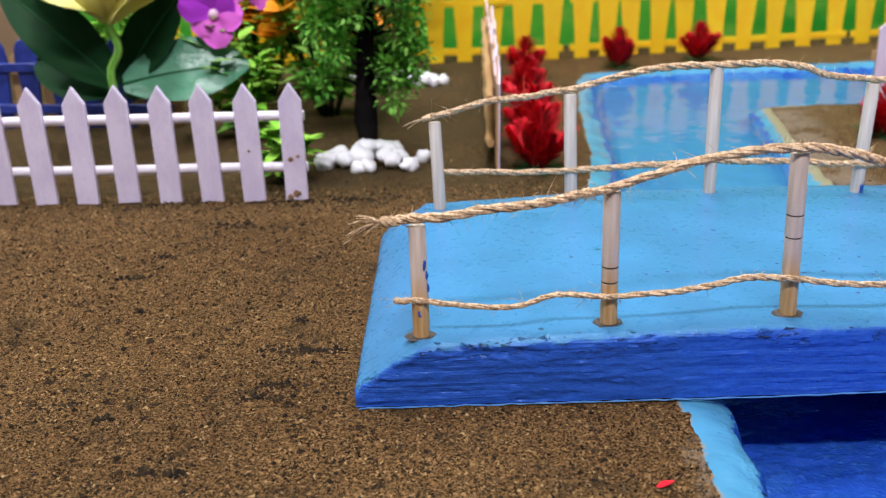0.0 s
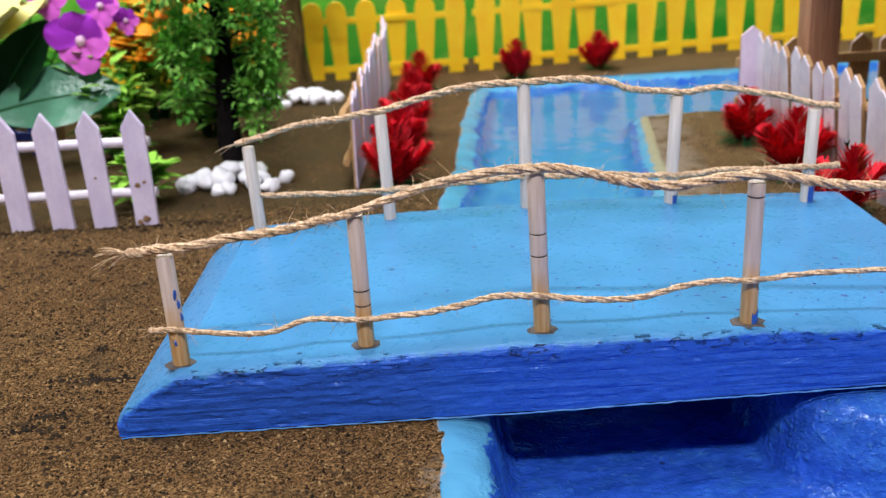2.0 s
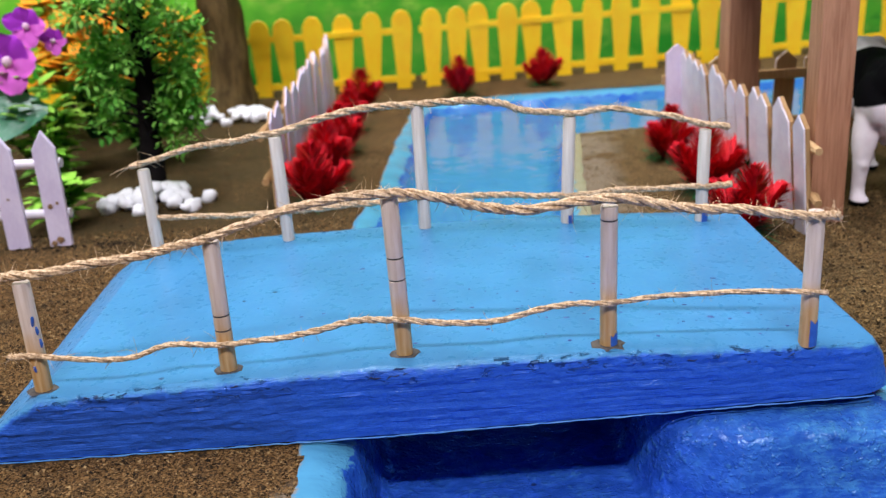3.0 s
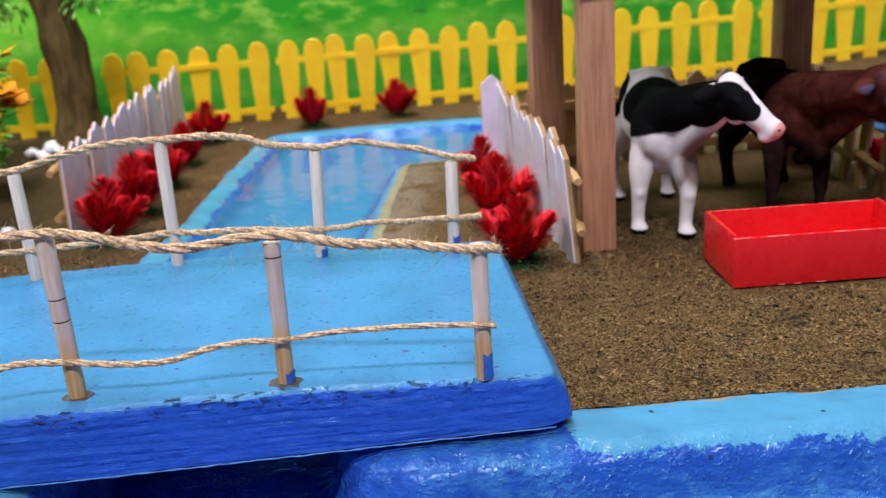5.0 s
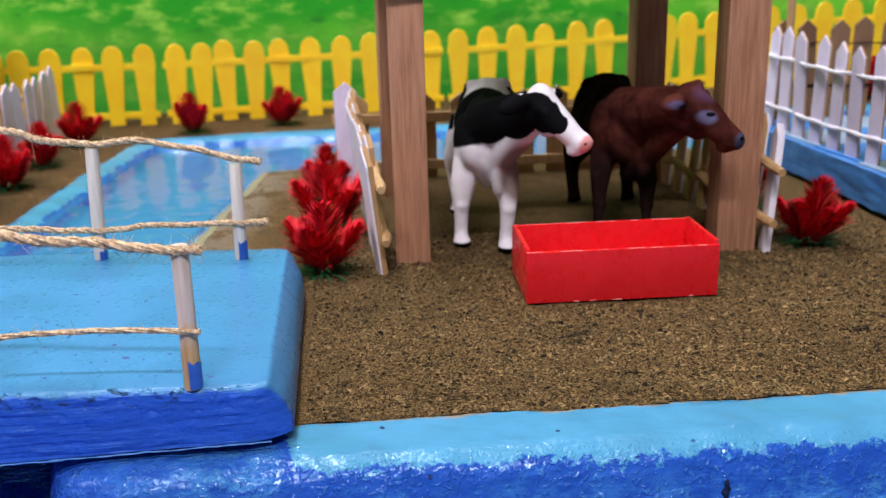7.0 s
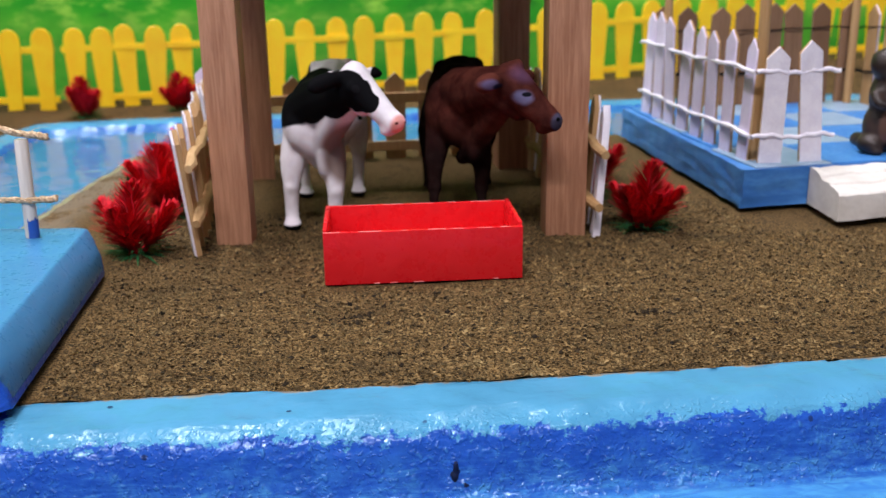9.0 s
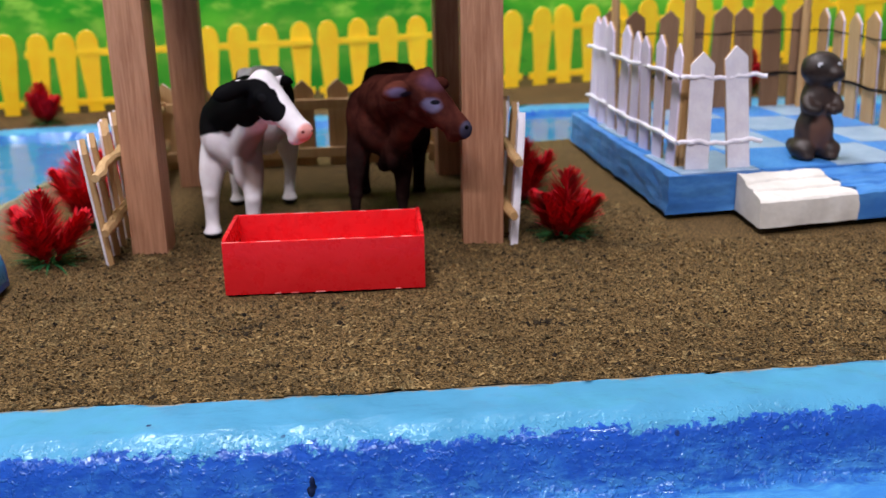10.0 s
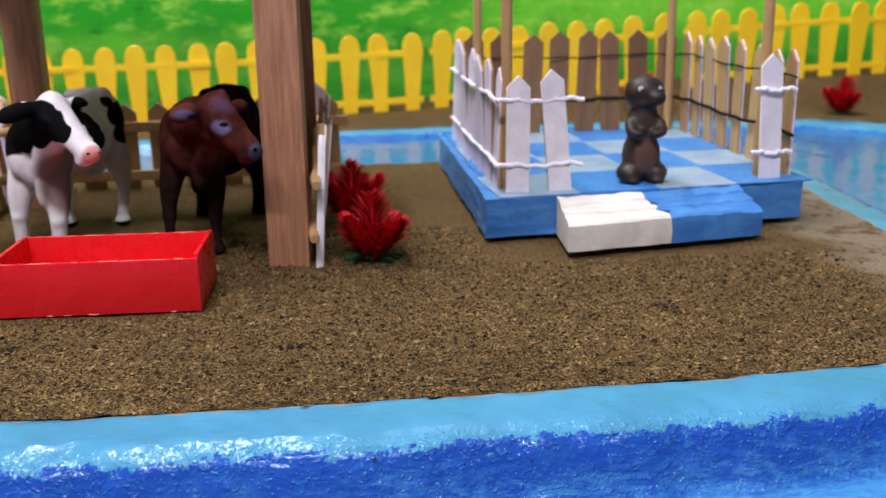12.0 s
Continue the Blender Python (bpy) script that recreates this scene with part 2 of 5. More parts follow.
def water_mat():
    n = Nodes("still_water")
    t = n.t
    glass = t.nodes.new("ShaderNodeBsdfTransparent")
    glass.inputs[0].default_value = (0.95, 0.98, 1.0, 1)
    gloss = t.nodes.new("ShaderNodeBsdfGlossy")
    gloss.inputs["Roughness"].default_value = 0.07
    fr = t.nodes.new("ShaderNodeFresnel")
    fr.inputs[0].default_value = 1.36
    b = t.nodes.new("ShaderNodeBump")
    b.inputs["Strength"].default_value, b.inputs["Distance"].default_value = 0.35, 0.002
    n.link(n.noise(0.5, 2, 0.5), b.inputs["Height"])
    n.link(b.outputs[0], gloss.inputs["Normal"])
    mx = t.nodes.new("ShaderNodeMixShader")
    n.link(fr.outputs[0], mx.inputs[0])
    n.link(glass.outputs[0], mx.inputs[1])
    n.link(gloss.outputs[0], mx.inputs[2])
    n.link(mx.outputs[0], t.nodes["Material Output"].inputs[0])
    return n.m


def meadow_mat():
    """The printed grass of the banner behind the fence."""
    n = Nodes("printed_meadow")
    band = n.noise(0.11, 2, 0.5, n.stretch((0.16, 1, 1.0)), 0.3)
    tuft = n.noise(0.55, 4, 0.62, n.stretch((0.5, 1, 1.1)))
    col = n.mix(n.ramp(band, 0.42, 0.60), (0.022, 0.39, 0.014), (0.20, 0.72, 0.040))
    col = n.mix(n.ramp(tuft, 0.46, 0.68, 0.0, 0.75), col, (0.45, 0.83, 0.10))
    col = n.mix(n.ramp(tuft, 0.40, 0.26, 0.0, 0.8), col, (0.01, 0.20, 0.015))
    low = n.math("ADD", n.xyz()[2], n.math("MULTIPLY", n.math("SUBTRACT", n.noise(0.3, 3, 0.6), 0.5), 7.0))
    col = n.mix(n.ramp(low, 9.5, 4.0, 0.0, 0.66), col, (0.012, 0.20, 0.018))
    return n.done(col, 0.6, 0.3)


def leaf_mat(name, a, b, rough=0.45, sheen=0.12):
    n = Nodes(name)
    r = n.island()
    col = n.mix(r, a, b)
    col = n.mix(n.ramp(n.noise(1.1, 3, 0.6), 0.5, 0.8, 0.0, 0.3), col, tuple(min(1, c * 1.4) for c in b))
    n.bump(n.noise(1.6, 3, 0.6), 0.5, 0.03 if sheen < 0.2 else 0.16)
    n.p.inputs["Subsurface Weight"].default_value = 0.0
    return n.done(col, rough, sheen)


def jute_mat():
    n = Nodes("jute_fibre")
    f = n.noise(9.0, 4, 0.7)
    col = n.mix(n.ramp(f, 0.3, 0.7), (0.30, 0.17, 0.080), (0.84, 0.64, 0.42))
    n.bump(f, 0.8, 0.04)
    return n.done(col, 0.85, 0.2)


def bamboo_mat(name="bamboo_stick", pale=False):
    n = Nodes(name, "object")
    v = n.stretch((8, 8, 0.5))
    g = n.noise(1.0, 4, 0.65, v)
    z = n.xyz()[2]
    col = n.mix(n.ramp(g, 0.3, 0.7), (0.56, 0.44, 0.36), (0.70, 0.59, 0.52))
    low = n.mix(n.ramp(g, 0.3, 0.7), (0.50, 0.27, 0.09), (0.64, 0.42, 0.20))
    col = n.mix(n.ramp(n.math("ADD", z, n.math("MULTIPLY", n.noise(0.8, 2, 0.5), 1.4)), 1.6, 2.6), low, col)
    if pale:
        col = n.mix(n.ramp(g, 0.3, 0.7), (0.62, 0.55, 0.48), (0.75, 0.69, 0.62))
    n.bump(g, 0.4, 0.02)
    return n.done(col, 0.5, 0.4)


M = dict(
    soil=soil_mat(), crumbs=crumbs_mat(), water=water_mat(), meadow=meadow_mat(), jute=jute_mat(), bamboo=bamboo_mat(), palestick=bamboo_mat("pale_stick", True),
    bridge=two_blue("bridge_paint", (0.053, 0.218, 0.432), (0.0245, 0.106, 0.525), 0.1, 0.5, 0.40, groove=0.10),
    bank=two_blue("channel_paint", (0.069, 0.262, 0.430), (0.0145, 0.073, 0.365), -0.08, 1.35, 0.20, True, (0.75, (0.041, 0.178, 0.44), (0.073, 0.277, 0.50)), groove=0.13, beads=True),
    lilac=paint("white_paint", (0.70, 0.61, 0.81), (0.82, 0.74, 0.91), 0.5, 0.9, 8.0, (1, 1, 0.5), 0.02),
    white=paint("clean_white_paint", (0.74, 0.69, 0.78), (0.86, 0.82, 0.88), 0.5, 0.9, 8.0),
    yellow=paint("yellow_plastic", (0.97, 0.56, 0.010), (0.99, 0.68, 0.018), 0.42, 0.5, 5.0, (1, 1, 1), 0.02),
    navy=paint("navy_plastic", (0.014, 0.03, 0.20), (0.03, 0.06, 0.36), 0.45),
    red=paint("red_enamel", (0.72, 0.010, 0.016), (0.80, 0.018, 0.026), 0.30, 0.5, 2.2, (1, 1, 1), 0.07, 0.3, 0.0, 0.4),
    redpale=paint("worn_red_edge", (0.75, 0.10, 0.10), (0.85, 0.30, 0.28), 0.5, 2.0, 9.0),
    royal=paint("step_blue", (0.030, 0.148, 0.46), (0.064, 0.232, 0.55), 0.5, 0.7, 4.0, (0.7, 1.2, 1.6), 0.06),
    tile_blue=paint("tile_blue", (0.032, 0.16, 0.47), (0.055, 0.22, 0.54), 0.45, 0.6, 4.0),
    tile_pale=paint("tile_pale", (0.19, 0.285, 0.41), (0.29, 0.385, 0.50), 0.45, 0.6, 4.0),
    cream=paint("cream_plaster", (0.62, 0.58, 0.53), (0.73, 0.69, 0.64), 0.65, 0.7, 3.5, (1, 1, 1.5), 0.04, spec=0.3),
    post=wood_mat("timber_post", (0.30, 0.125, 0.066), (0.61, 0.32, 0.188)),
    stick=wood_mat("bare_stick", (0.42, 0.24, 0.10), (0.60, 0.40, 0.20)),
    darkstick=wood_mat("brown_stick", (0.17, 0.088, 0.044), (0.31, 0.17, 0.09)),
    bark=paint("bark", (0.065, 0.042, 0.016), (0.17, 0.115, 0.042), 0.9, 0.9, 5.0, (2, 2, 0.4), 0.2, spec=0.15),
    # black for stems and wires, and for the shade blocks under platform and trough
    stem_shade_black=paint("black_stem_and_shade", (0.004, 0.0035, 0.0035), (0.010, 0.008, 0.008), 0.9, spec=0.08),
    pebble=paint("white_pebble", (0.82, 0.83, 0.86), (0.92, 0.92, 0.94), 0.4, 1.5, 9.0),
    redleaf=leaf_mat("red_fronds", (0.40, 0.005, 0.014), (0.90, 0.028, 0.048), 0.45),
    darkgreen=leaf_mat("deep_green_leaf", (0.004, 0.024, 0.008), (0.010, 0.050, 0.016), 0.45, 0.07),
    needle=leaf_mat("green_needles", (0.008, 0.05, 0.018), (0.03, 0.16, 0.05), 0.5),
    teal=leaf_mat("teal_leaf", (0.045, 0.17, 0.095), (0.10, 0.29, 0.18), 0.28, 0.5),
    green=leaf_mat("fresh_green_leaf", (0.10, 0.36, 0.04), (0.34, 0.68, 0.13), 0.45),
    treegreen=leaf_mat("tree_leaf", (0.06, 0.27, 0.03), (0.24, 0.60, 0.09), 0.45),
    lime=leaf_mat("lime_leaf", (0.18, 0.50, 0.04), (0.42, 0.74, 0.11), 0.45),
    orange=leaf_mat("orange_petals", (0.75, 0.24, 0.01), (0.90, 0.40, 0.02), 0.5),
    purple=leaf_mat("purple_petals", (0.33, 0.02, 0.58), (0.62, 0.08, 0.78), 0.5),
    magenta=leaf_mat("magenta_petals", (0.68, 0.05, 0.58), (0.90, 0.26, 0.82), 0.5),
    blush=leaf_mat("pale_pink_petals", (0.85, 0.45, 0.66), (0.95, 0.75, 0.85), 0.5),
    butter=leaf_mat("yellow_petals", (0.74, 0.66, 0.06), (0.92, 0.90, 0.50), 0.45),
    wall=paint("room_wall", (0.13, 0.13, 0.13), (0.16, 0.16, 0.16), 0.8, 0.02, 0.3),
    table=paint("table_board", (0.30, 0.20, 0.11), (0.36, 0.25, 0.15), 0.6, 0.05, 1.0),
)

# ---- building helpers; all their lengths are centimetres ----


def mesh_from(bm, name, mat, smooth=0.6):
    bmesh.ops.recalc_face_normals(bm, faces=bm.faces)
    for v in bm.verts:
        v.co *= CM
    for f in bm.faces:
        f.smooth = smooth > 0
    for e in bm.edges:
        e.smooth = not (len(e.link_faces) == 2 and e.calc_face_angle(0.0) > smooth)
    me = bpy.data.meshes.new(name)
    bm.to_mesh(me)
    bm.free()
    for m in (mat if isinstance(mat, (list, tuple)) else [mat]):
        me.materials.append(m)
    return me


def part(name, bm, mat, parent=None, label="", at=None, smooth=0.6):
    ob = new(name, mesh_from(bm, name, mat, smooth) if isinstance(bm, bmesh.types.BMesh) else bm)
    ob.parent = parent
    if at is not None:
        ob.matrix_basis = at
    return tagged(ob, label)


def cpose(x, y, z=0.0, rx=0, ry=0, rz=0):
    return pose(x * CM, y * CM, z * CM, rx, ry, rz)


def thing(name, label, category, at, group="", kind=""):
    ob = new(name)
    ob.empty_display_size = 0.01
    ob.matrix_basis = at
    return tagged(ob, label, category, group, kind)


def box(bm, x0, x1, y0, y1, z0, z1, bevel=0.0, segs=2):
    v = bmesh.ops.create_cube(bm, size=1)["verts"]
    bmesh.ops.scale(bm, vec=(x1 - x0, y1 - y0, z1 - z0), verts=v)
    bmesh.ops.translate(bm, vec=((x0 + x1) / 2, (y0 + y1) / 2, (z0 + z1) / 2), verts=v)
    if bevel:
        e = list({e for w in v for e in w.link_edges})
        bmesh.ops.bevel(bm, geom=e, offset=bevel, segments=segs, affect="EDGES", profile=0.6)
    return bm


def prism(bm, outline, y0, y1, bevel=0.0):
    """An outline in x and z, given thickness from y0 to y1."""
    a = [bm.verts.new((x, y0, z)) for x, z in outline]
    b = [bm.verts.new((x, y1, z)) for x, z in outline]
    n = len(outline)
    front = bm.faces.new(a)
    back = bm.faces.new(b[::-1])
    for i in range(n):
        bm.faces.new((a[i], b[i], b[(i + 1) % n], a[(i + 1) % n]))
    if bevel:
        bmesh.ops.bevel(bm, geom=list(front.edges) + list(back.edges), offset=bevel, segments=1, affect="EDGES")
    return bm


def tube(bm, pts, radii, segs=8, cap=True):
    """A tube along points, with a radius at each (or one for all)."""
    pts = [Vector(p) for p in pts]
    if isinstance(radii, (int, float)):
        radii = [radii] * len(pts)
    rings, side = [], None
    for i, p in enumerate(pts):
        way = (pts[min(i + 1, len(pts) - 1)] - pts[max(i - 1, 0)]).normalized()
        if side is None:
            side = way.orthogonal().normalized()
        side = (side - way * side.dot(way)).normalized()
        other = way.cross(side)
        r = radii[i]
        rings.append([bm.verts.new(p + (side * math.cos(a) + other * math.sin(a)) * r) for a in (2 * math.pi * k / segs for k in range(segs))])
    for a, b in zip(rings, rings[1:]):
        for k in range(segs):
            bm.faces.new((a[k], a[(k + 1) % segs], b[(k + 1) % segs], b[k]))
    if cap:
        bm.faces.new(rings[0][::-1])
        bm.faces.new(rings[-1])
    return bm


def ball(bm, at, r, segs=10, rings=7, turn=None):
    m = Matrix.Translation(at) @ (turn or Matrix.Identity(4)) @ Matrix.Diagonal((*(r if isinstance(r, tuple) else (r, r, r)), 1))
    return bmesh.ops.create_uvsphere(bm, u_segments=segs, v_segments=rings, radius=1, matrix=m)["verts"]


def leaf(bm, base, way, length, width, droop=0.2, cup=0.15, steps=4, up=None, point=1.0):
    """A pointed leaf blade with a folded midrib, from base along way."""
    way = Vector(way).normalized()
    up = Vector(up or (0, 0, 1))
    side = way.cross(up)
    side = side.normalized() if side.length > 0.05 else way.orthogonal().normalized()
    up = side.cross(way)
    rows = []
    for i in range(steps + 1):
        s = i / steps
        w = width * 0.5 * math.sin(math.pi * min(1, (0.06 + 0.94 * s)) ** (0.8 * point)) if i < steps else 0.0
        c = Vector(base) + way * length * s - Vector((0, 0, 1)) * droop * length * s * s
        rows.append((bm.verts.new(c - side * w + up * cup * w), bm.verts.new(c), bm.verts.new(c + side * w + up * cup * w)) if w > 1e-6 else (bm.verts.new(c),))
    for a, b in zip(rows, rows[1:]):
        if len(b) == 3:
            bm.faces.new((a[0], a[1], b[1], b[0]))
            bm.faces.new((a[1], a[2], b[2], b[1]))
        else:
            bm.faces.new((a[0], a[1], b[0]))
            bm.faces.new((a[1], a[2], b[0]))
    return bm


def petal(bm, base, way, length, width, up, cup=-0.15, steps=7):
    """A broad, round-ended petal."""
    way, up = Vector(way).normalized(), Vector(up)
    side = way.cross(up).normalized()
    up = side.cross(way)
    rows = []
    for i in range(steps + 1):
        s = i / steps
        w = 0.5 * width * (math.sin(math.pi * (0.10 + 0.86 * s)) ** 0.6 * (0.35 + 0.65 * min(1, 1.6 * s)))
        c = Vector(base) + way * length * s + up * length * 0.12 * math.sin(2.5 * s)
        rows.append([bm.verts.new(c + side * w * k + up * cup * w * abs(k) + up * 0.05 * length * math.sin(5 * k + 3 * s)) for k in (-1, -0.5, 0, 0.5, 1)])
    for a, b in zip(rows, rows[1:]):
        for k in range(4):
            bm.faces.new((a[k], a[k + 1], b[k + 1], b[k]))
    return bm


def spline(pts, n):
    """n points on a smooth curve through pts."""
    p = np.array(pts, float)
    t = np.linspace(0, len(p) - 1, n)
    out = []
    for u in t:
        i = min(int(u), len(p) - 2)
        f = u - i
        a, b, c, d = p[max(i - 1, 0)], p[i], p[i + 1], p[min(i + 2, len(p) - 1)]
        out.append(0.5 * (2 * b + (c - a) * f + (2 * a - 5 * b + 4 * c - d) * f * f + (3 * b - a - 3 * c + d) * f ** 3))
    return out


# ---- the ground: soil, banks and channel beds ----
OUTER = [(6.2, 11), (6.2, 19), (6.3, 24), (6.4, 40), (6.6, 44.4), (7.7, 51.4), (8.5, 62), (9.6, 72), (10.6, 75), (18, 76.2), (28, 76),
         (40, 77), (54, 78), (70, 77.5), (84.6, 76), (90, 72), (94, 60), (96, 40), (97, 11)]
ISLAND = [(19, 25.4), (18.2, 43.6), (19.3, 52.6), (20.7, 61), (30, 61.5), (45.6, 62.3), (72.5, 61.5), (71.4, 52), (70.5, 40.3), (70, 30),
          (66, 26.4), (61.6, 25.4), (56, 25), (44, 24.9), (34, 25.1), (27, 25.4), (23.5, 25.4)]


def edge_distance(x, y, loop):
    """The distance to a closed loop, and whether each point lies in it."""
    best, inside = np.full(x.shape, 1e9), np.zeros(x.shape, bool)
    for (ax, ay), (bx, by) in zip(loop, loop[1:] + loop[:1]):
        dx, dy = bx - ax, by - ay
        t = np.clip(((x - ax) * dx + (y - ay) * dy) / (dx * dx + dy * dy), 0, 1)
        best = np.minimum(best, np.hypot(x - ax - t * dx, y - ay - t * dy))
        cross = (ay > y) != (by > y)
        inside ^= cross & (x < (bx - ax) * (y - ay) / ((by - ay) if by != ay else 1e-9) + ax)
    return best, inside


def ripple(x, y, s, seed=0.0):
    return (np.sin(x * s + 1.3 * np.sin(y * s * 0.7 + seed)) + np.sin(y * s * 1.3 + 1.7 * np.sin(x * s * 0.6 + 2 * seed)) + np.sin((x + y) * s * 2.1 + seed)) / 3


def wet(x, y):
    """How far a place lies inside the water's outline; minus on the soil."""
    a, ina = edge_distance(x, y, OUTER)
    b, inb = edge_distance(x, y, ISLAND)
    d = np.minimum(np.where(ina, a, -a), np.where(inb, -b, b))
    return d + 0.10 * ripple(x, y, 1.1, 0.5) + 0.05 * ripple(x, y, 4.0, 1.5)


def ease(v, lo, hi):
    t = np.clip((v - lo) / (hi - lo), 0, 1)
    return t * t * (3 - 2 * t)


def fence_foot(x):
    """Height of the soil along the yellow fence, which climbs to one end."""
    return np.interp(x, (-5, 10, 38, 50, 60, 90, 110), (-0.35, -0.30, 0.15, 0.55, 1.0, 2.6, 2.9))


def soil_height(x, y):
    return 0.05 * ripple(x, y, 0.5) + 0.035 * ripple(x, y, 1.9, 3) + 0.02 * ripple(x, y, 5.2, 1) + fence_foot(x) * ease(y, 78.5, 84)


def bed(x, y, d):
    """Height of the painted bank and bed, and the distance from its upper edge."""
    back = ease(y, 38, 44)
    rim = (1.45 + 0.9 * ease(x, 12, 18)) * (1 - back) + 1.1 * back + 0.07 * ripple(x, y, 0.9, 4)
    rim = rim + 1.4 * ease(x, 66, 69) * ease(y, 24, 30)
    wall = 0.75 * (1 - back) + 0.9 * back
    deep = (2.7 - 0.6 * ease(x, 19, 28)) * (1 - back) + 1.15 * back
    e = d - rim
    z = -0.02 - 0.10 * ease(d, 0, rim) - 0.22 * ease(d, rim - 0.8, rim) - (deep - 0.3) * ease(e, -0.12, wall)
    z += 0.05 * ripple(x, y, 2.3, 2) * ease(d, 0, 0.5) + 0.03 * ripple(x, y, 6.0, 6) * ease(d, 0, 0.5)
    return np.where(d < 0, -0.12 - 0.4 * np.minimum(-d, 1.0), z), e


gx = np.concatenate([np.arange(-70, -6, 0.8), np.arange(-6, 74, 0.27), np.arange(74, 135, 0.8)])
gy = np.concatenate([np.arange(-14, 17, 1.0), np.arange(17, 30, 0.2), np.arange(30, 66, 0.33), np.arange(66, 100, 0.5)])
X, Y = np.meshgrid(gx, gy)
Dn = wet(X, Y)
hx, hy = np.gradient(X, axis=1), np.gradient(Y, axis=0)
dx, dy = np.gradient(Dn, axis=1) / hx, np.gradient(Dn, axis=0) / hy
g2 = np.maximum(dx * dx + dy * dy, 0.3)
snap = np.abs(Dn) < 0.45 * np.maximum(hx, hy)
X, Y = np.where(snap, X - Dn * dx / g2, X), np.where(snap, Y - Dn * dy / g2, Y)
Dn = np.where(snap, 0, wet(X, Y))


def sheet(name, keep, z, mat, extra=()):
    ny, nx = X.shape
    i = np.arange(ny * nx).reshape(ny, nx)
    q = np.stack([i[:-1, :-1], i[:-1, 1:], i[1:, 1:], i[1:, :-1]], -1)[keep]
    used, inv = np.unique(q, return_inverse=True)
    co = np.stack([X, Y, z], -1).reshape(-1, 3)[used] * CM
    me = bpy.data.meshes.new(name)
    me.from_pydata(co.tolist(), [], inv.reshape(-1, 4).tolist())
    for key, values in extra:
        a = me.attributes.new(key, "FLOAT", "POINT")
        a.data.foreach_set("value", values.reshape(-1)[used].astype(np.float32))
    me.polygons.foreach_set("use_smooth", np.ones(len(me.polygons), bool))
    me.materials.append(mat)
    return new(name, me)


mid = (Dn[:-1, :-1] + Dn[1:, 1:] + Dn[:-1, 1:] + Dn[1:, :-1]) / 4
sand = ease(X + 0.8 * ripple(X, Y, 0.7, 2), 65.2, 67.6) * (X < 73) * ease(Y, 27, 31) * (1 - ease(Y, 52, 56))
sand = np.maximum(sand, 0.8 * ease(Dn + 0.5 * ripple(X, Y, 0.7, 2), -2.8, -0.8) * (np.abs(X - 20) < 4) * ease(Y, 38, 41) * (1 - ease(Y, 59, 61)))
sand = np.maximum(sand, 0.9 * ease(Dn + 0.15 * ripple(X, Y, 2.1, 1), -0.62, -0.15) * (X < 7) * (1 - ease(Y, 21.0, 22.5)))
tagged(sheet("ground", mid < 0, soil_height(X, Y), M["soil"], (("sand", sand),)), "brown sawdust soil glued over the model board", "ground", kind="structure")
zb, eb = bed(X, Y, Dn)
# the bank under the bridge's end is royal blue to its top; pale sand shows along two shores
under = (1 - ease(X, 22.8, 24.2)) * ease(X, 8.0, 9.0) * (Y < 36)
eb = eb + under * (np.clip(eb, 0.45, 0.5) - eb)
shore = Dn - 0.55 * (np.abs(X - 20) < 4) * ease(Y, 40, 44) * (1 - ease(Y, 62, 64))
tagged(sheet("channel_bed", mid > -0.9, zb, M["bank"], (("edge", eb), ("shore", shore))), "blue painted river channel with sky-blue rim", "river bed", kind="structure")
for y0, y1, z in ((39.0, 80.0, -0.62), (9.0, 38.0, -1.85)):
    bm = bmesh.new()
    bmesh.ops.create_grid(bm, x_segments=40, y_segments=20, size=1)
    for v in bm.verts:
        v.co = Vector((51.5 + 46 * v.co.x, (y0 + y1) / 2 + (y1 - y0) / 2 * v.co.y, z))
    w = part("water", bm, M["water"])
    if w.data.polygons[0].normal.z < 0:
        w.data.flip_normals()
    w.visible_shadow = False
    tagged(w, "clear shallow water in the blue channel", "water", kind="structure")

chip_mat = paint("dark_chip", (0.004, 0.007, 0.022), (0.012, 0.02, 0.06), 0.8, 3.0, 9.0, spec=0.1)
bank = bpy.data.objects["channel_bed"]
for x, y, z, rx, sx, sz, seed in ((35.3, 22.36, -1.45, 0, 0.16, 0.30, 1), (35.5, 22.3, -1.75, 0, 0.20, 0.10, 2), (47.6, 22.55, -0.95, 0, 0.22, 0.12, 3)):
    bm = bmesh.new()
    ball(bm, (0, 0, 0), (sx * 0.8, 0.08, sz * 0.85), 16, 12)
    for v in bm.verts:
        v.co *= 1 + 0.9 * noise.noise(v.co * 6 + Vector((seed, 0, 0)))
    part("chip", bm, chip_mat, bank, "dark chip in the paint", at=cpose(x, y, z))

# the board, the table, the banner and the room
tagged(part("board", box(bmesh.new(), -70, 134, -14, 96, -5.5, -4.2, 0.2), M["table"]), "plain board under the model landscape", "board", kind="structure")
tagged(part("table", box(bmesh.new(), -80, 145, -16, 110, -8.5, -5.5, 0.4), M["table"]), "plain brown table under the model board", "table", kind="structure")
tagged(part("backdrop", box(bmesh.new(), -37, 150, 91.0, 91.4, -4, 45), M["meadow"]), "printed banner of a bright green meadow", "banner", kind="structure")
tagged(part("side_board", box(bmesh.new(), -75, -37.2, 90.6, 91.4, -4, 40, 0.1), M["table"]), "plain brown board beside the banner", "board", kind="structure")
for x in (-72, 137):
    for y in (-10, 104):
        tagged(part("table_leg", box(bmesh.new(), x - 3, x + 3, y - 3, y + 3, -75, -8.5, 0.4), M["table"], bpy.data.objects["table"]))
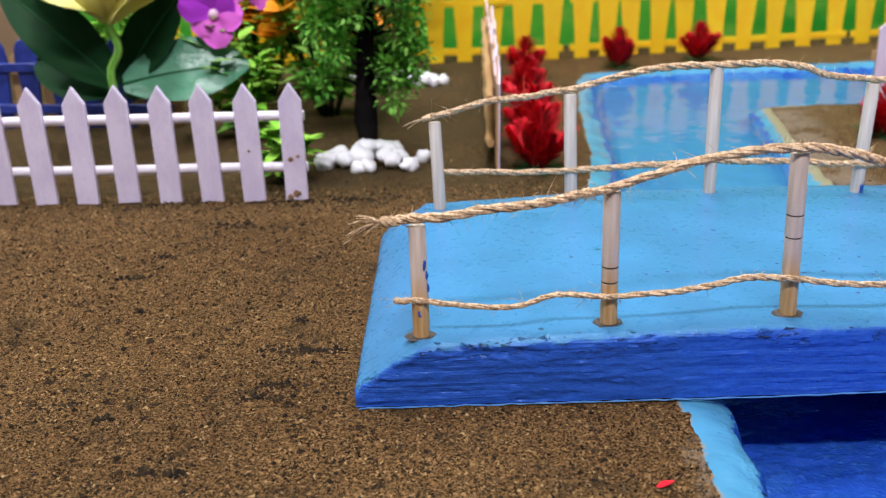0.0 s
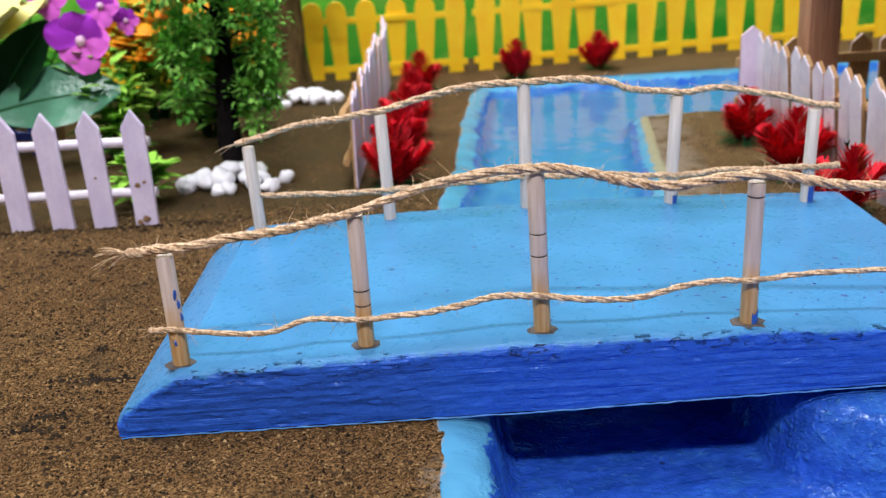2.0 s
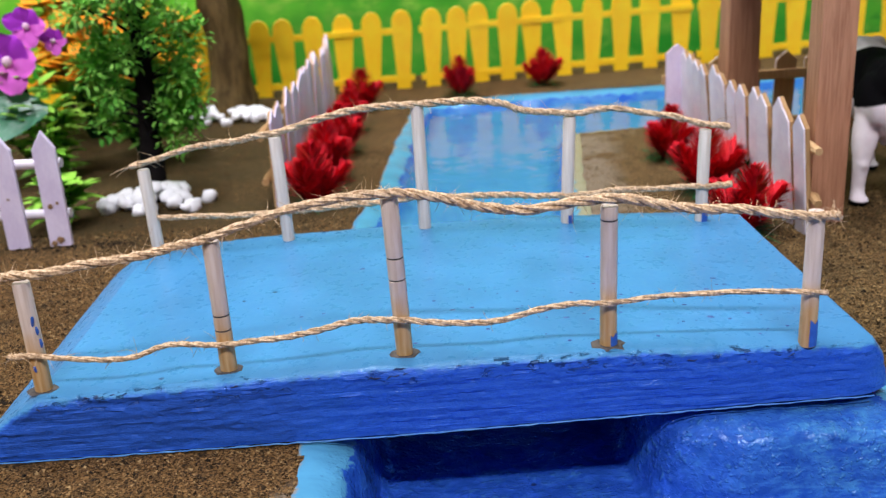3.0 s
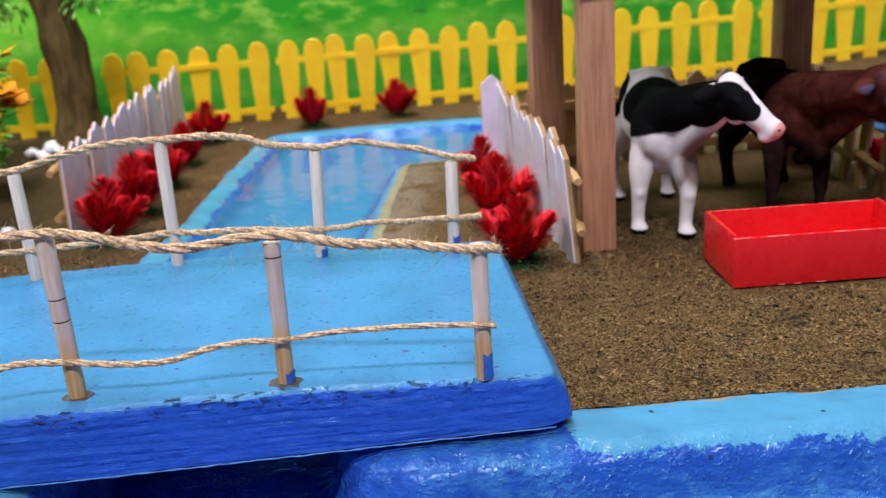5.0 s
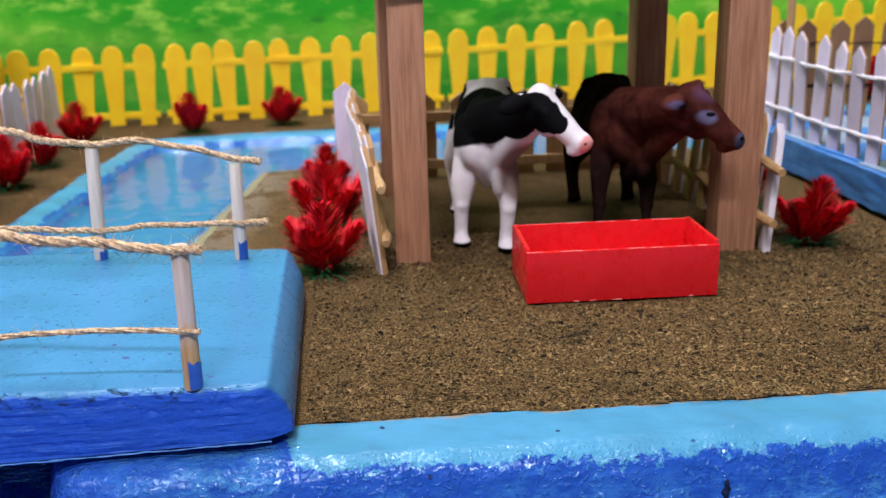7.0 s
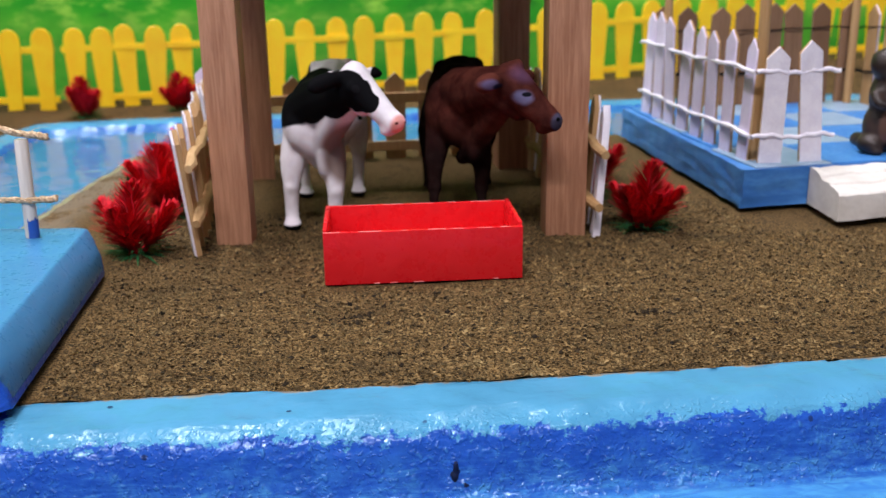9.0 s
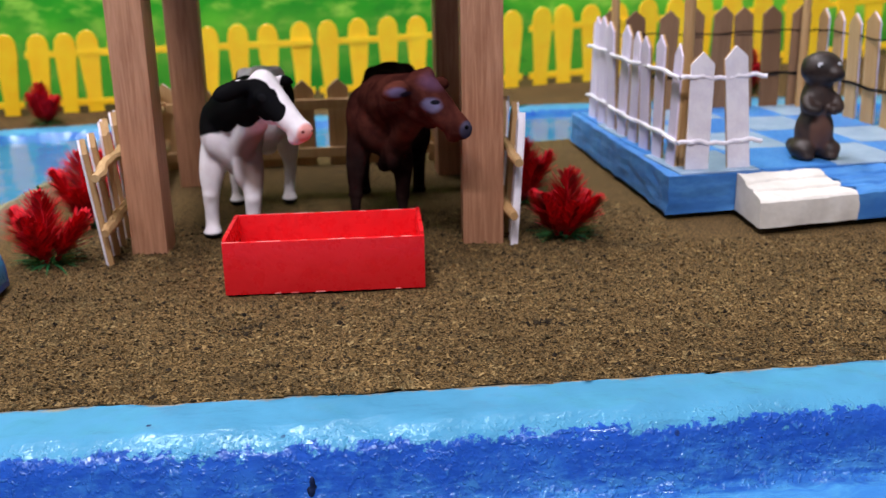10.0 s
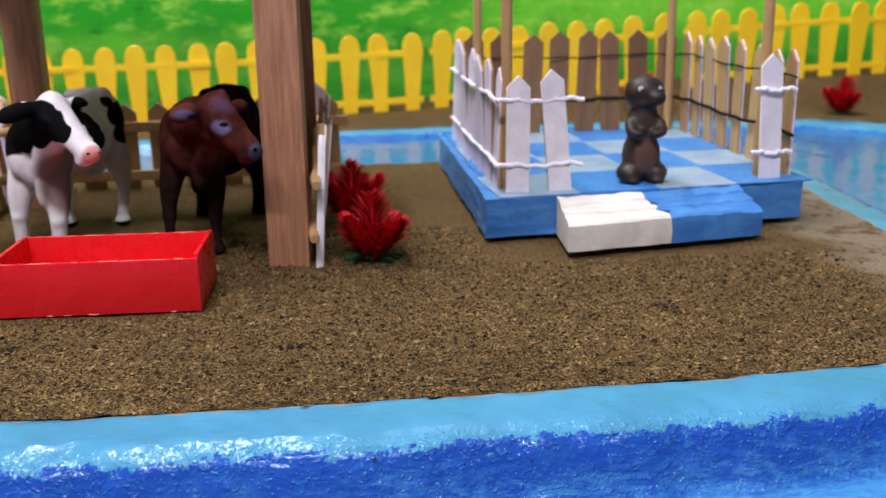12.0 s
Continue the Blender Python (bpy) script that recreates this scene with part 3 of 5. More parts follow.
for name, b in (("wall_north", (-130, 200, 150, 156, -75, 252)), ("wall_south", (-130, 200, -206, -200, -75, 252)), ("wall_west", (-136, -130, -206, 156, -75, 252)), ("wall_east", (200, 206, -206, 156, -75, 252)),
                ("floor", (-136, 206, -206, 156, -81, -75)), ("ceiling", (-136, 206, -206, 156, 252, 258))):
    tagged(part(name, box(bmesh.new(), *b), M["wall"]), "plain grey painted room " + name.split("_")[0], name.split("_")[0], kind="structure")

# ---- the bridge ----
def deck_top(x):
    """Height of the slab's upper side along the bridge."""
    return 1.95 + 0.28 * math.sin(math.pi * min(1, max(0, (x + 1) / 23)))


def bridge_slab():
    n = 420
    rows = []
    bm = bmesh.new()
    lay = bm.verts.layers.float.new("edge")
    for i in range(n + 1):
        s = i / n
        x = -2.95 + 26.45 * s
        ends = min(1.0, (x + 2.95) / 1.9) ** 0.75 if x < 5 else min(1.0, (23.5 - x) / 0.6) ** 0.5
        top = 0.55 + (deck_top(x) - 0.55) * ends
        low = 0.03 + 0.22 * max(0, (x - 9) / 14.5)
        pull = 0.5 * max(0, 1 - (23.5 - x) / 1.2) ** 2
        y0, y1 = 24.05 + pull, 37.3 - 2 * pull
        ring = [(y0 + 0.35, low - 0.0, 3.0), (y0, low + 0.05, 2.0)]
        for k in range(1, 27):
            ring.append((y0 + 0.03 * k / 26, low + 0.05 + (top - 0.35 - low) * k / 26, (26 - k) / 26 * 1.6 + 0.25))
        for k in range(1, 5):
            a = math.pi / 2 * k / 4
            ring.append((y0 + 0.03 + 0.32 * (1 - math.cos(a)), top - 0.30 + 0.30 * math.sin(a), 0.25 - 0.45 * k / 4))
        for k in range(1, 13):
            ring.append((y0 + 0.35 + (y1 - y0 - 0.7) * k / 12, top, -1.0))
        for k in range(1, 4):
            a = math.pi / 2 * k / 3
            ring.append((y1 - 0.35 + 0.35 * math.sin(a), top - 0.35 + 0.35 * math.cos(a), 0.3 * k / 3))
        ring.append((y1, low + 0.05, 1.5))
        ring.append((y1 - 0.35, low, 3.0))
        row = []
        for y, z, e in ring:
            f = noise.noise((x * 0.6, y * 0.6, z)) * 0.03 + noise.noise((x * 2.5, y * 2.5, z * 4)) * 0.012
            if -0.1 < e < 2.0:
                f += 0.04 * noise.noise((x * 0.35, 3.0, z * 5.5)) + 0.016 * noise.noise((x * 0.22, 7.0, z * 13)) + 0.02 * noise.noise((x * 1.3, 11.0, z * 10))
                f += 0.05 * max(0, noise.noise((x * 2.6, 5.0, z * 7)) - 0.1) * (1.5 if e < 0.7 else 0.6)
            v = bm.verts.new((x + 0.04 * noise.noise((y, z * 3, x)), y + f, z + f * 0.6 * (z > 0.3)))
            v[lay] = e + (2.0 if i in (0, n) and z < 0.5 else 0)
            row.append(v)
        rows.append(row)
    for a, b in zip(rows, rows[1:]):
        for k in range(len(a)):
            k2 = (k + 1) % len(a)
            bm.faces.new((a[k], a[k2], b[k2], b[k]))
    bm.faces.new(rows[0])
    bm.faces.new(rows[-1][::-1])
    return bm


def stick_post(height, notch, blue, lean):
    """A bamboo stick, with saw cuts and a dipped blue foot on some."""
    bm = bmesh.new()
    r, zs = 0.245, [-0.06, 0.0]
    for c in sorted(notch):
        zs += [c - 0.03, c - 0.015, c + 0.015, c + 0.03]
    zs += [height - 0.04, height]
    pts = [(lean[0] * z, lean[1] * z, z) for z in zs]
    rad = []
    for z in zs:
        cut = any(abs(z - c) < 0.02 for c in notch)
        rad.append(r * (0.86 if cut else 1.0) * (0.9 if z == height else 1) * (1 + 0.03 * math.sin(z * 3)))
    return tube(bm, pts, rad, 14)


def rope(pts, r, parent, name, label, hairs, seed, fray=0):
    """Three twisted jute strands with loose hairs."""
    rnd = random.Random(seed)
    length = sum((Vector(a) - Vector(b)).length for a, b in zip(pts, pts[1:]))
    n = int(length / 0.10)
    line = [Vector(p) + Vector((0, 0.5, 1)) * 0.09 * noise.noise((0.55 * p[0], seed, 0)) for p in spline(pts, n)]
    ob = new(name)
    ob.parent = parent
    ob.empty_display_size = 0.005
    tagged(ob, label)
    for k in range(3):
        bm = bmesh.new()
        out = []
        for i, p in enumerate(line):
            a = 2 * math.pi * (k / 3 + i * 0.10 / 1.5) + 0.4 * math.sin(i * 0.05)
            rr = r * 0.50 * (1 + 0.25 * math.sin(i * 0.037 + k + seed))
            out.append(p + Vector((0.0, math.cos(a), math.sin(a))) * rr)
        tube(bm, out, [r * 0.62 * (1 + 0.18 * math.sin(i * 0.11 + 2 * k)) for i in range(n)], 6)
        part("strand", bm, M["jute"], ob)
    bm = bmesh.new()
    for h in range(hairs):
        i = rnd.randrange(n)
        a = rnd.uniform(0, 6.28)
        p = line[i] + Vector((0, math.cos(a), math.sin(a))) * r * 0.8
        d = Vector((rnd.uniform(-1.5, 1.5), math.cos(a) * 0.7, math.sin(a) * 0.9 + 0.15)).normalized()
        ln = rnd.uniform(0.08, 0.34) * (1 + 0.9 * (rnd.random() < 0.12))
        bend = Vector((rnd.uniform(-1, 1), rnd.uniform(-1, 1), rnd.uniform(-1, 0.6))) * 0.7
        tube(bm, [p + d * ln * s + bend * ln * s * s for s in (0, 0.33, 0.66, 1)], [0.009, 0.008, 0.006, 0.003], 3, False)
    for h in range(fray):
        p, d = line[0], Vector((-1, rnd.uniform(-0.5, 0.3), rnd.uniform(-0.5, 0.6)))
        ln = rnd.uniform(0.3, 1.1)
        tube(bm, [p + d * ln * s + Vector((0, 0, -0.25)) * ln * s * s for s in (0, 0.33, 0.66, 1)], [0.035, 0.03, 0.02, 0.008], 4, False)
    part("fibre", bm, M["jute"], ob)["kind"] = "stuff"
    return ob


bridge = thing("bridge", "blue painted footbridge with bamboo posts and jute ropes", "bridge", cpose(0, 0))
part("deck", bridge_slab(), M["bridge"], bridge)
FRONT = [(-1.0, 24.75, 3.35, (), 1, 0.0), (4.33, 24.85, 3.95, (1.75, 1.30), 0, 0.0), (9.42, 24.9, 4.75, (3.0, 2.35), 0, -0.02), (15.3, 24.7, 4.2, (3.8,), 1, 0.01), (20.93, 24.3, 3.95, (), 1, 0.005)]
BACK = [(-0.5, 36.3, 3.5, (), 0, -0.03), (4.7, 36.4, 4.25, (), 0, -0.02), (10.2, 36.5, 5.0, (), 0, 0.0), (15.9, 36.2, 4.3, (), 1, 0.04), (21.2, 35.8, 3.7, (), 1, 0.02)]
bm = bmesh.new()
pts = [(x, 24.0 + 0.04 * noise.noise((x * 1.5, 0, 0)), 0.06 + 0.22 * max(0, (x - 9) / 14.5) + 0.03 * noise.noise((x * 3, 5, 0))) for x in np.linspace(-2.85, 22.9, 190)]
tube(bm, pts, [0.024 + 0.022 * noise.noise((p[0] * 2.3, 9, 0)) for p in pts], 5)
part("paint_lip", bm, paint("lip_paint", (0.05, 0.19, 0.54), (0.11, 0.31, 0.62), 0.35, 2.0, 9.0), bridge, "pale ragged paint lip")
crack_mat = paint("crack", (0.006, 0.012, 0.05), (0.02, 0.04, 0.14), 0.7, 3.0, 9.0)
rnd = random.Random(77)
for k in range(18):
    x = rnd.choice((rnd.gauss(8.5, 1.6), rnd.uniform(-1, 21), rnd.gauss(4, 1.5)))
    x = min(21.0, max(-1.2, x))
    ln = rnd.uniform(0.08, 0.45)
    bm = bmesh.new()
    z = deck_top(x) - 0.02 - rnd.uniform(0.08, 0.32)
    ball(bm, (0, 0, 0), (ln * 0.45, 0.012, 0.010 + 0.018 * rnd.random()), 12, 6)
    for v in bm.verts:
        v.co *= 1 + 0.7 * noise.noise(v.co * 9 + Vector((k, 0, 0)))
        v.co.z += 0.10 * noise.noise((v.co.x * 6, k, 0))
    part("crack", bm, crack_mat, bridge, "dark crack in the paint", at=cpose(x, 24.06 + 0.16 * max(0, 1 - (deck_top(x) - z - 0.02) / 0.3) ** 1.5, z, 0, rnd.uniform(-6, 6), 0))
bm = bmesh.new()
rnd = random.Random(15)
for k in range(75):
    x, y = (rnd.uniform(9, 21.5), rnd.uniform(24.7, 29.5)) if k < 50 else (rnd.uniform(-1, 21), rnd.uniform(24.7, 34))
    q = rnd.uniform(0.025, 0.07)
    vs = ball(bm, (x, y, deck_top(x) - 0.005), (q * rnd.uniform(1.0, 2.0), q, 0.022), 7, 4)
    for v in vs:
        v.co.x += 0.4 * q * noise.noise(v.co * 20)
part("paint_flecks", bm, paint("fleck_paint", (0.010, 0.035, 0.16), (0.02, 0.06, 0.26), 0.5, 3.0, 9.0), bridge, "dark blue flecks of paint")["kind"] = "stuff"
hole_mat = paint("torn_foam", (0.03, 0.028, 0.03), (0.11, 0.09, 0.075), 0.9, 3.0, 9.0)
dab_mat = paint("blue_dab", (0.02, 0.09, 0.42), (0.04, 0.14, 0.52), 0.45, 2.0, 9.0)
for row in (FRONT, BACK):
    for i, (x, y, h, notch, blue, lean) in enumerate(row):
        z = deck_top(x) - 0.02
        post = part("post", stick_post(h, notch, blue, (lean, 0.0)), M["bamboo" if row is FRONT else "palestick"], bridge, at=cpose(x, y, z))
        for c in notch:
            ringm = bmesh.new()
            tube(ringm, [(lean * c, 0, c - 0.022), (lean * c, 0, c + 0.022)], 0.235, 14, False)
            part("saw_cut", ringm, hole_mat, post, "dark saw cut")
        bm = bmesh.new()
        rnd = random.Random(7 * i + int(y))
        ring = [(0.31 + 0.07 * rnd.random() + 0.12 * (x > 15 and row is FRONT) * rnd.random()) * (1.0 + 0.25 * abs(math.cos(a))) for a in (k * math.pi / 7 for k in range(14))]
        vs = [bm.verts.new((0.95 * q * math.cos(k * math.pi / 7), 0.80 * q * math.sin(k * math.pi / 7), 0.05)) for k, q in enumerate(ring)]
        lip = [bm.verts.new((1.16 * v.co.x, 1.2 * v.co.y, 0.0)) for v in vs]
        low = [bm.verts.new((0.75 * v.co.x, 0.75 * v.co.y, 0.045)) for v in vs]
        for k in range(14):
            bm.faces.new((vs[k], vs[(k + 1) % 14], low[(k + 1) % 14], low[k]))
            bm.faces.new((lip[k], lip[(k + 1) % 14], vs[(k + 1) % 14], vs[k]))
        bm.faces.new(low)
        # raised torn-foam disc; the hole's shade is painted into its dark colour
        if row is FRONT and x < 20:
            part("socket", bm, hole_mat, bridge, "torn foam round a post with the hole's shade painted dark", at=cpose(x, y, z))
        else:
            bm.free()
        if blue:
            bm = bmesh.new()
            if x < 0:
                for q, a in ((1.9, -0.6), (1.5, -0.4), (2.2, -0.9), (0.8, -1.6)):
                    ball(bm, (0.235 * math.cos(a), 0.235 * math.sin(a), q), (0.06, 0.03, 0.13), 10, 7)
                for v in bm.verts:
                    v.co += Vector((0.05, 0, 0.09)) * noise.noise(v.co * 5)
            else:
                hi = 0.75 if x > 20 else 0.38
                a0, a1 = (-1.75, 0.5) if x > 20 else (-1.5, 0.1)
                rings = [[bm.verts.new((lean * z2 + 0.262 * math.cos(a), 0.262 * math.sin(a), z2)) for a in np.linspace(a0, a1, 9)] for z2 in (-0.03, 0.3 * hi, 0.7 * hi, hi)]
                for v in rings[-1]:
                    v.co.z += rnd.uniform(-0.1, 0.08)
                for ra, rb in zip(rings, rings[1:]):
                    for k in range(8):
                        bm.faces.new((ra[k], ra[k + 1], rb[k + 1], rb[k]))
            part("paint_dab", bm, dab_mat, post, "royal blue paint dab")
rope([(-1.95, 24.6, 5.45), (-1.05, 24.6, 5.5), (1.2, 24.5, 5.72), (3.0, 24.55, 6.02), (4.4, 24.6, 6.22), (6.75, 24.6, 6.93), (9.1, 24.65, 7.15), (10.7, 24.6, 6.93), (12.5, 24.6, 6.45), (15.35, 24.5, 6.6), (17.2, 24.3, 6.32), (19, 24.2, 6.1), (20.7, 24.1, 5.85), (21.5, 24.1, 5.82)],
     0.132, bridge, "rope", "frayed top rope of twisted jute", 520, 1, 16)
rope([(-1.7, 24.55, 3.12), (-0.9, 24.5, 3.1), (1.4, 24.5, 2.86), (2.8, 24.55, 3.12), (4.35, 24.55, 3.1), (6.2, 24.55, 3.17), (7.8, 24.55, 3.43), (9.4, 24.6, 3.43), (11.7, 24.6, 3.15), (13.75, 24.5, 3.53), (15.4, 24.4, 3.62), (18.1, 24.2, 3.76), (21.3, 24.05, 3.62)],
     0.088, bridge, "rope", "thin lower rope of twisted jute", 110, 2)
rope([(-1.05, 36.2, 5.62), (1.6, 36.3, 6.2), (2.8, 36.3, 6.34), (4.7, 36.4, 6.55), (7.5, 36.4, 7.15), (10.2, 36.4, 7.3), (13, 36.3, 7.2), (14.3, 36.2, 6.8), (16.2, 36.1, 6.58), (18.2, 36, 6.62), (21.3, 35.8, 5.9), (22.2, 35.8, 5.68)],
     0.13, bridge, "rope", "frayed top rope of twisted jute", 160, 3, 3)
rope([(-0.3, 36.2, 3.48), (4.6, 36.2, 3.37), (8.6, 36.3, 3.52), (12.7, 36.3, 3.47), (15.9, 36.0, 3.3), (17.8, 35.9, 3.45), (21.2, 35.6, 3.42), (22.3, 35.6, 3.45)],
     0.12, bridge, "rope", "thin lower rope of twisted jute", 70, 4)

# ---- fences ----
def pointed(w, h, shoulder):
    return [(-w / 2, 0), (w / 2, 0), (w / 2, h - shoulder), (0.0, h), (-w / 2, h - shoulder)]


def paddle(w, h):
    """A rounded picket that is widest near its top, as moulded plastic fences have."""
    out = [(-0.36 * w, 0), (0.36 * w, 0), (0.35 * w, 0.25 * h), (0.42 * w, 0.5 * h), (0.5 * w, 0.78 * h)]
    for k in range(1, 8):
        a = math.pi * k / 8
        out.append((0.5 * w * math.cos(a), 0.80 * h + 0.20 * h * math.sin(a) ** 0.8))
    return out + [(-0.5 * w, 0.78 * h), (-0.42 * w, 0.5 * h), (-0.35 * w, 0.25 * h)]


# the low white fence before the flower bed
fence = thing("picket_fence", "low white picket fence with round rails on soil", "fence", cpose(-15.5, 44.8))
white_picket = mesh_from(prism(bmesh.new(), pointed(1.08, 5.78, 0.85), -0.14, 0.14, 0.04), "picket", M["lilac"], 0.4)
rnd = random.Random(11)
for k in range(11):
    x = -7.5 - 2.06 * k
    part("picket", white_picket, None, fence, at=cpose(x + 15.5, -0.45 + 0.09 * k, -0.08 + 0.012 * k + rnd.uniform(-0.04, 0.04), rnd.uniform(-1, 1), rnd.uniform(-0.9, 0.9) - 0.4 * (k == 0), rnd.uniform(-3, 3)))
spot_mat = paint("bare_spot", (0.20, 0.11, 0.05), (0.34, 0.20, 0.10), 0.8, 3.0, 9.0)
for x, z, q in ((7.85, 2.05, 0.11), (8.2, 2.2, 0.07), (5.9, 2.5, 0.06), (8.05, 0.35, 0.16), (7.7, 0.2, 0.12)):
    bm = bmesh.new()
    ball(bm, (0, 0, 0), (q * 1.3, 0.03, q), 10, 6)
    for v in bm.verts:
        v.co *= 1 + 0.6 * noise.noise(v.co * 12 + Vector((x, 0, 0)))
    part("worn_spot", bm, spot_mat, fence, "brown worn spot", at=cpose(x, -0.61 if x > 7 else -0.51, z))
for z in (1.55, 4.05):
    part("rail", tube(bmesh.new(), [(-14.5, 0.85, z), (0, 0.25, z), (8.6, -0.1, z)], 0.24, 12), M["white"], fence)

# the long yellow fence before the banner
yellow_picket = mesh_from(prism(bmesh.new(), paddle(1.80, 6.85), -0.12, 0.12, 0.05), "picket", M["yellow"], 0.5)


def yellow_fence(places, y, seed):
    rnd = random.Random(seed)
    x0 = places[0]
    ob = thing("picket_fence", "bright yellow plastic picket fence with rounded tips", "fence", cpose(x0, y, 0), "yellow fence panels along the back")
    for x in places:
        part("picket", yellow_picket, None, ob, at=cpose(x - x0, rnd.uniform(-0.08, 0.08), float(fence_foot(x)) - 0.12 + rnd.uniform(-0.1, 0.1), rnd.uniform(-2, 2), rnd.uniform(-1.5, 1.5), rnd.uniform(-4, 4)))
    xs = [places[0] - 1.0, *places[1:-1], places[-1] + 1.0]
    for h in (0.85, 4.95):
        bm = bmesh.new()
        rows = []
        for x in xs:
            z = float(fence_foot(x)) + h
            rows.append([bm.verts.new((x - x0, yy, z + zz)) for yy, zz in ((-0.04, -0.28), (-0.08, 0.0), (-0.04, 0.28), (0.18, 0.28), (0.18, -0.28))])
        for a, b in zip(rows, rows[1:]):
            for k in range(5):
                bm.faces.new((a[k], a[(k + 1) % 5], b[(k + 1) % 5], b[k]))
        bm.faces.new(rows[0])
        bm.faces.new(rows[-1][::-1])
        part("rail", bm, M["yellow"], ob)
    return ob


PICKETS = [-24.0, -21.4, -18.9, -16.3, -13.8, -11.2, -8.6, -6.0, -3.2, -1.0, 1.45, 3.9, 6.4, 9.0, 11.6, 13.8, 15.9, 18.2, 20.5, 23.2, 25.6, 28.2, 30.8, 33.5, 35.9, 38.4, 41.0, 43.5, 46.3, 49.0, 51.8,
           54.4, 56.5, 58.9, 61.5, 64.0, 66.6, 69.2, 71.8, 74.6, 77.5, 79.8, 82.4, 85.1, 87.5, 90.2, 93.0, 95.5, 98.0, 100.5, 103.0]
for i, (a, b) in enumerate(((0, 8), (8, 14), (14, 24), (24, 31), (31, 40), (40, 51))):
    yellow_fence(PICKETS[a:b], 84.3, 30 + i)


def stick_fence(at, length, count, heights, label, group, outer, inner, rails, w=0.62, tips=True, string=False, turn=0, leans=(), twigs=False):
    """A home-made fence of flat sticks, painted on the outer side, with rails on the inner."""
    rnd = random.Random(int(length * 10 + count))
    ob = thing("picket_fence", label, "fence", at, group)
    for k in range(count):
        h = heights[0] + (heights[1] - heights[0]) * k / max(1, count - 1) + rnd.uniform(-0.15, 0.15)
        bm = prism(bmesh.new(), pointed(w, h, 0.55) if tips else [(-w / 2, 0), (w / 2, 0), (w / 2, h), (-w / 2, h)], -0.02, 0.20 if twigs and w < 1 else 0.09, 0.02)
        m = cpose((k + 0.5) * length / count, 0, -0.1, rnd.uniform(-2.5, 2.5), leans[k] if leans else rnd.uniform(-2, 2), turn + rnd.uniform(-5, 5))
        p = part("picket", bm, outer if k == 0 and w == 0.7 else inner, ob, at=m)
        face = prism(bmesh.new(), [(a * 0.98, b) for a, b in (pointed(w, h, 0.55) if tips else [(-w / 2, 0), (w / 2, 0), (w / 2, h), (-w / 2, h)])], -0.115, -0.022, 0.02)
        part("painted_face", face, outer, p, "white painted face")
    for z in rails:
        if string:
            wire = string in ("wire", "inner wire")
            pts = [(length * s / 24, (0.17 if string == "inner wire" else -0.16) + 0.05 * (s % 2), z + 0.04 * math.sin(s * 1.3) + 0.06 * math.sin(s * 0.4)) for s in range(25)]
            part("wire" if wire else "cord", tube(bmesh.new(), pts, (0.09 if z < 3 else 0.045) if wire else 0.11, 7), M["stem_shade_black"] if wire else M["white"], ob)
        elif twigs:
            x = -0.2
            while x < length - 0.6:
                run = min(rnd.uniform(3.5, 6.0), length + 0.25 - x)
                tilt = rnd.uniform(-0.4, 0.4) * min(1, run / 4)
                pts = [(x + run * q, 0.36 + 0.05 * math.sin(7 * q + x), z + tilt * (q - 0.5) + 0.06 * math.sin(9 * q + z)) for q in (0, 0.25, 0.5, 0.75, 1)]
                part("rail", tube(bmesh.new(), pts, [0.19, 0.24, 0.20, 0.25, 0.17], 8), inner, ob)
                x += run - 0.5
        else:
            part("rail", box(bmesh.new(), -0.1, length + 0.1, *((-0.36, -0.13) if turn else (0.10, 0.32)), z - 0.30, z + 0.30, 0.04, 1), inner, ob)
    return ob


# along the pond, round the cattle yard
stick_fence(cpose(2.4, 48.2, 0, 0, 0, 88.3), 30.5, 19, (5.1, 5.6), "weathered white stick fence beside red bushes", "stick fences", M["lilac"], M["stick"], (1.5, 3.9), 1.42, twigs=True)
stick_fence(cpose(26.2, 56.5, 0, 4.5, 0, -88.5), 18.2, 13, (5.75, 5.5), "white stick fence with bare wooden back beside the cattle shed", "stick fences", M["white"], M["stick"], (1.6, 3.9), 0.80, turn=10, twigs=True)
stick_fence(cpose(43.8, 38.2, 0, 5, 0, 90), 19.0, 10, (5.9, 5.6), "white stick fence with bare wooden back beside the cattle shed", "stick fences", M["white"], M["stick"], (1.6, 3.9), 0.7, twigs=True)
stick_fence(cpose(25.4, 57.4, 0), 20.0, 10, (5.3, 5.3), "bare wooden stick fence behind the cattle", "stick fences", M["lilac"], M["stick"], (0.8, 3.7), 1.25, True, False, 180)
stick_fence(cpose(24.9, 56.3, 0), 1.5, 1, (6.2, 6.2), "broad white stick picket closing the corner of the yard fence", "stick fences", M["lilac"], M["stick"], (1.6, 3.9), 1.35)
stick_fence(cpose(42.9, 57.1, 0), 1.5, 1, (6.2, 6.2), "broad white stick picket closing the corner of the yard fence", "stick fences", M["lilac"], M["stick"], (1.6, 3.9), 1.25)

# ---- the cattle shed: four posts under a plank roof ----
shed = thing("cattle_shed", "open shed of four square brown timber posts", "shed", cpose(35.6, 46.2))
for x, y, w in ((-7.42, -5.35, 0.75), (6.9, -6.2, 0.88), (-7.2, 7.4, 0.88), (7.2, 7.6, 0.88)):
    part("post", box(bmesh.new(), -w, w, -0.8, 0.8, -0.3, 12.6, 0.06, 2), M["post"], shed, at=cpose(x, y, 0, 0, 0, -4 if y < 0 else 2))
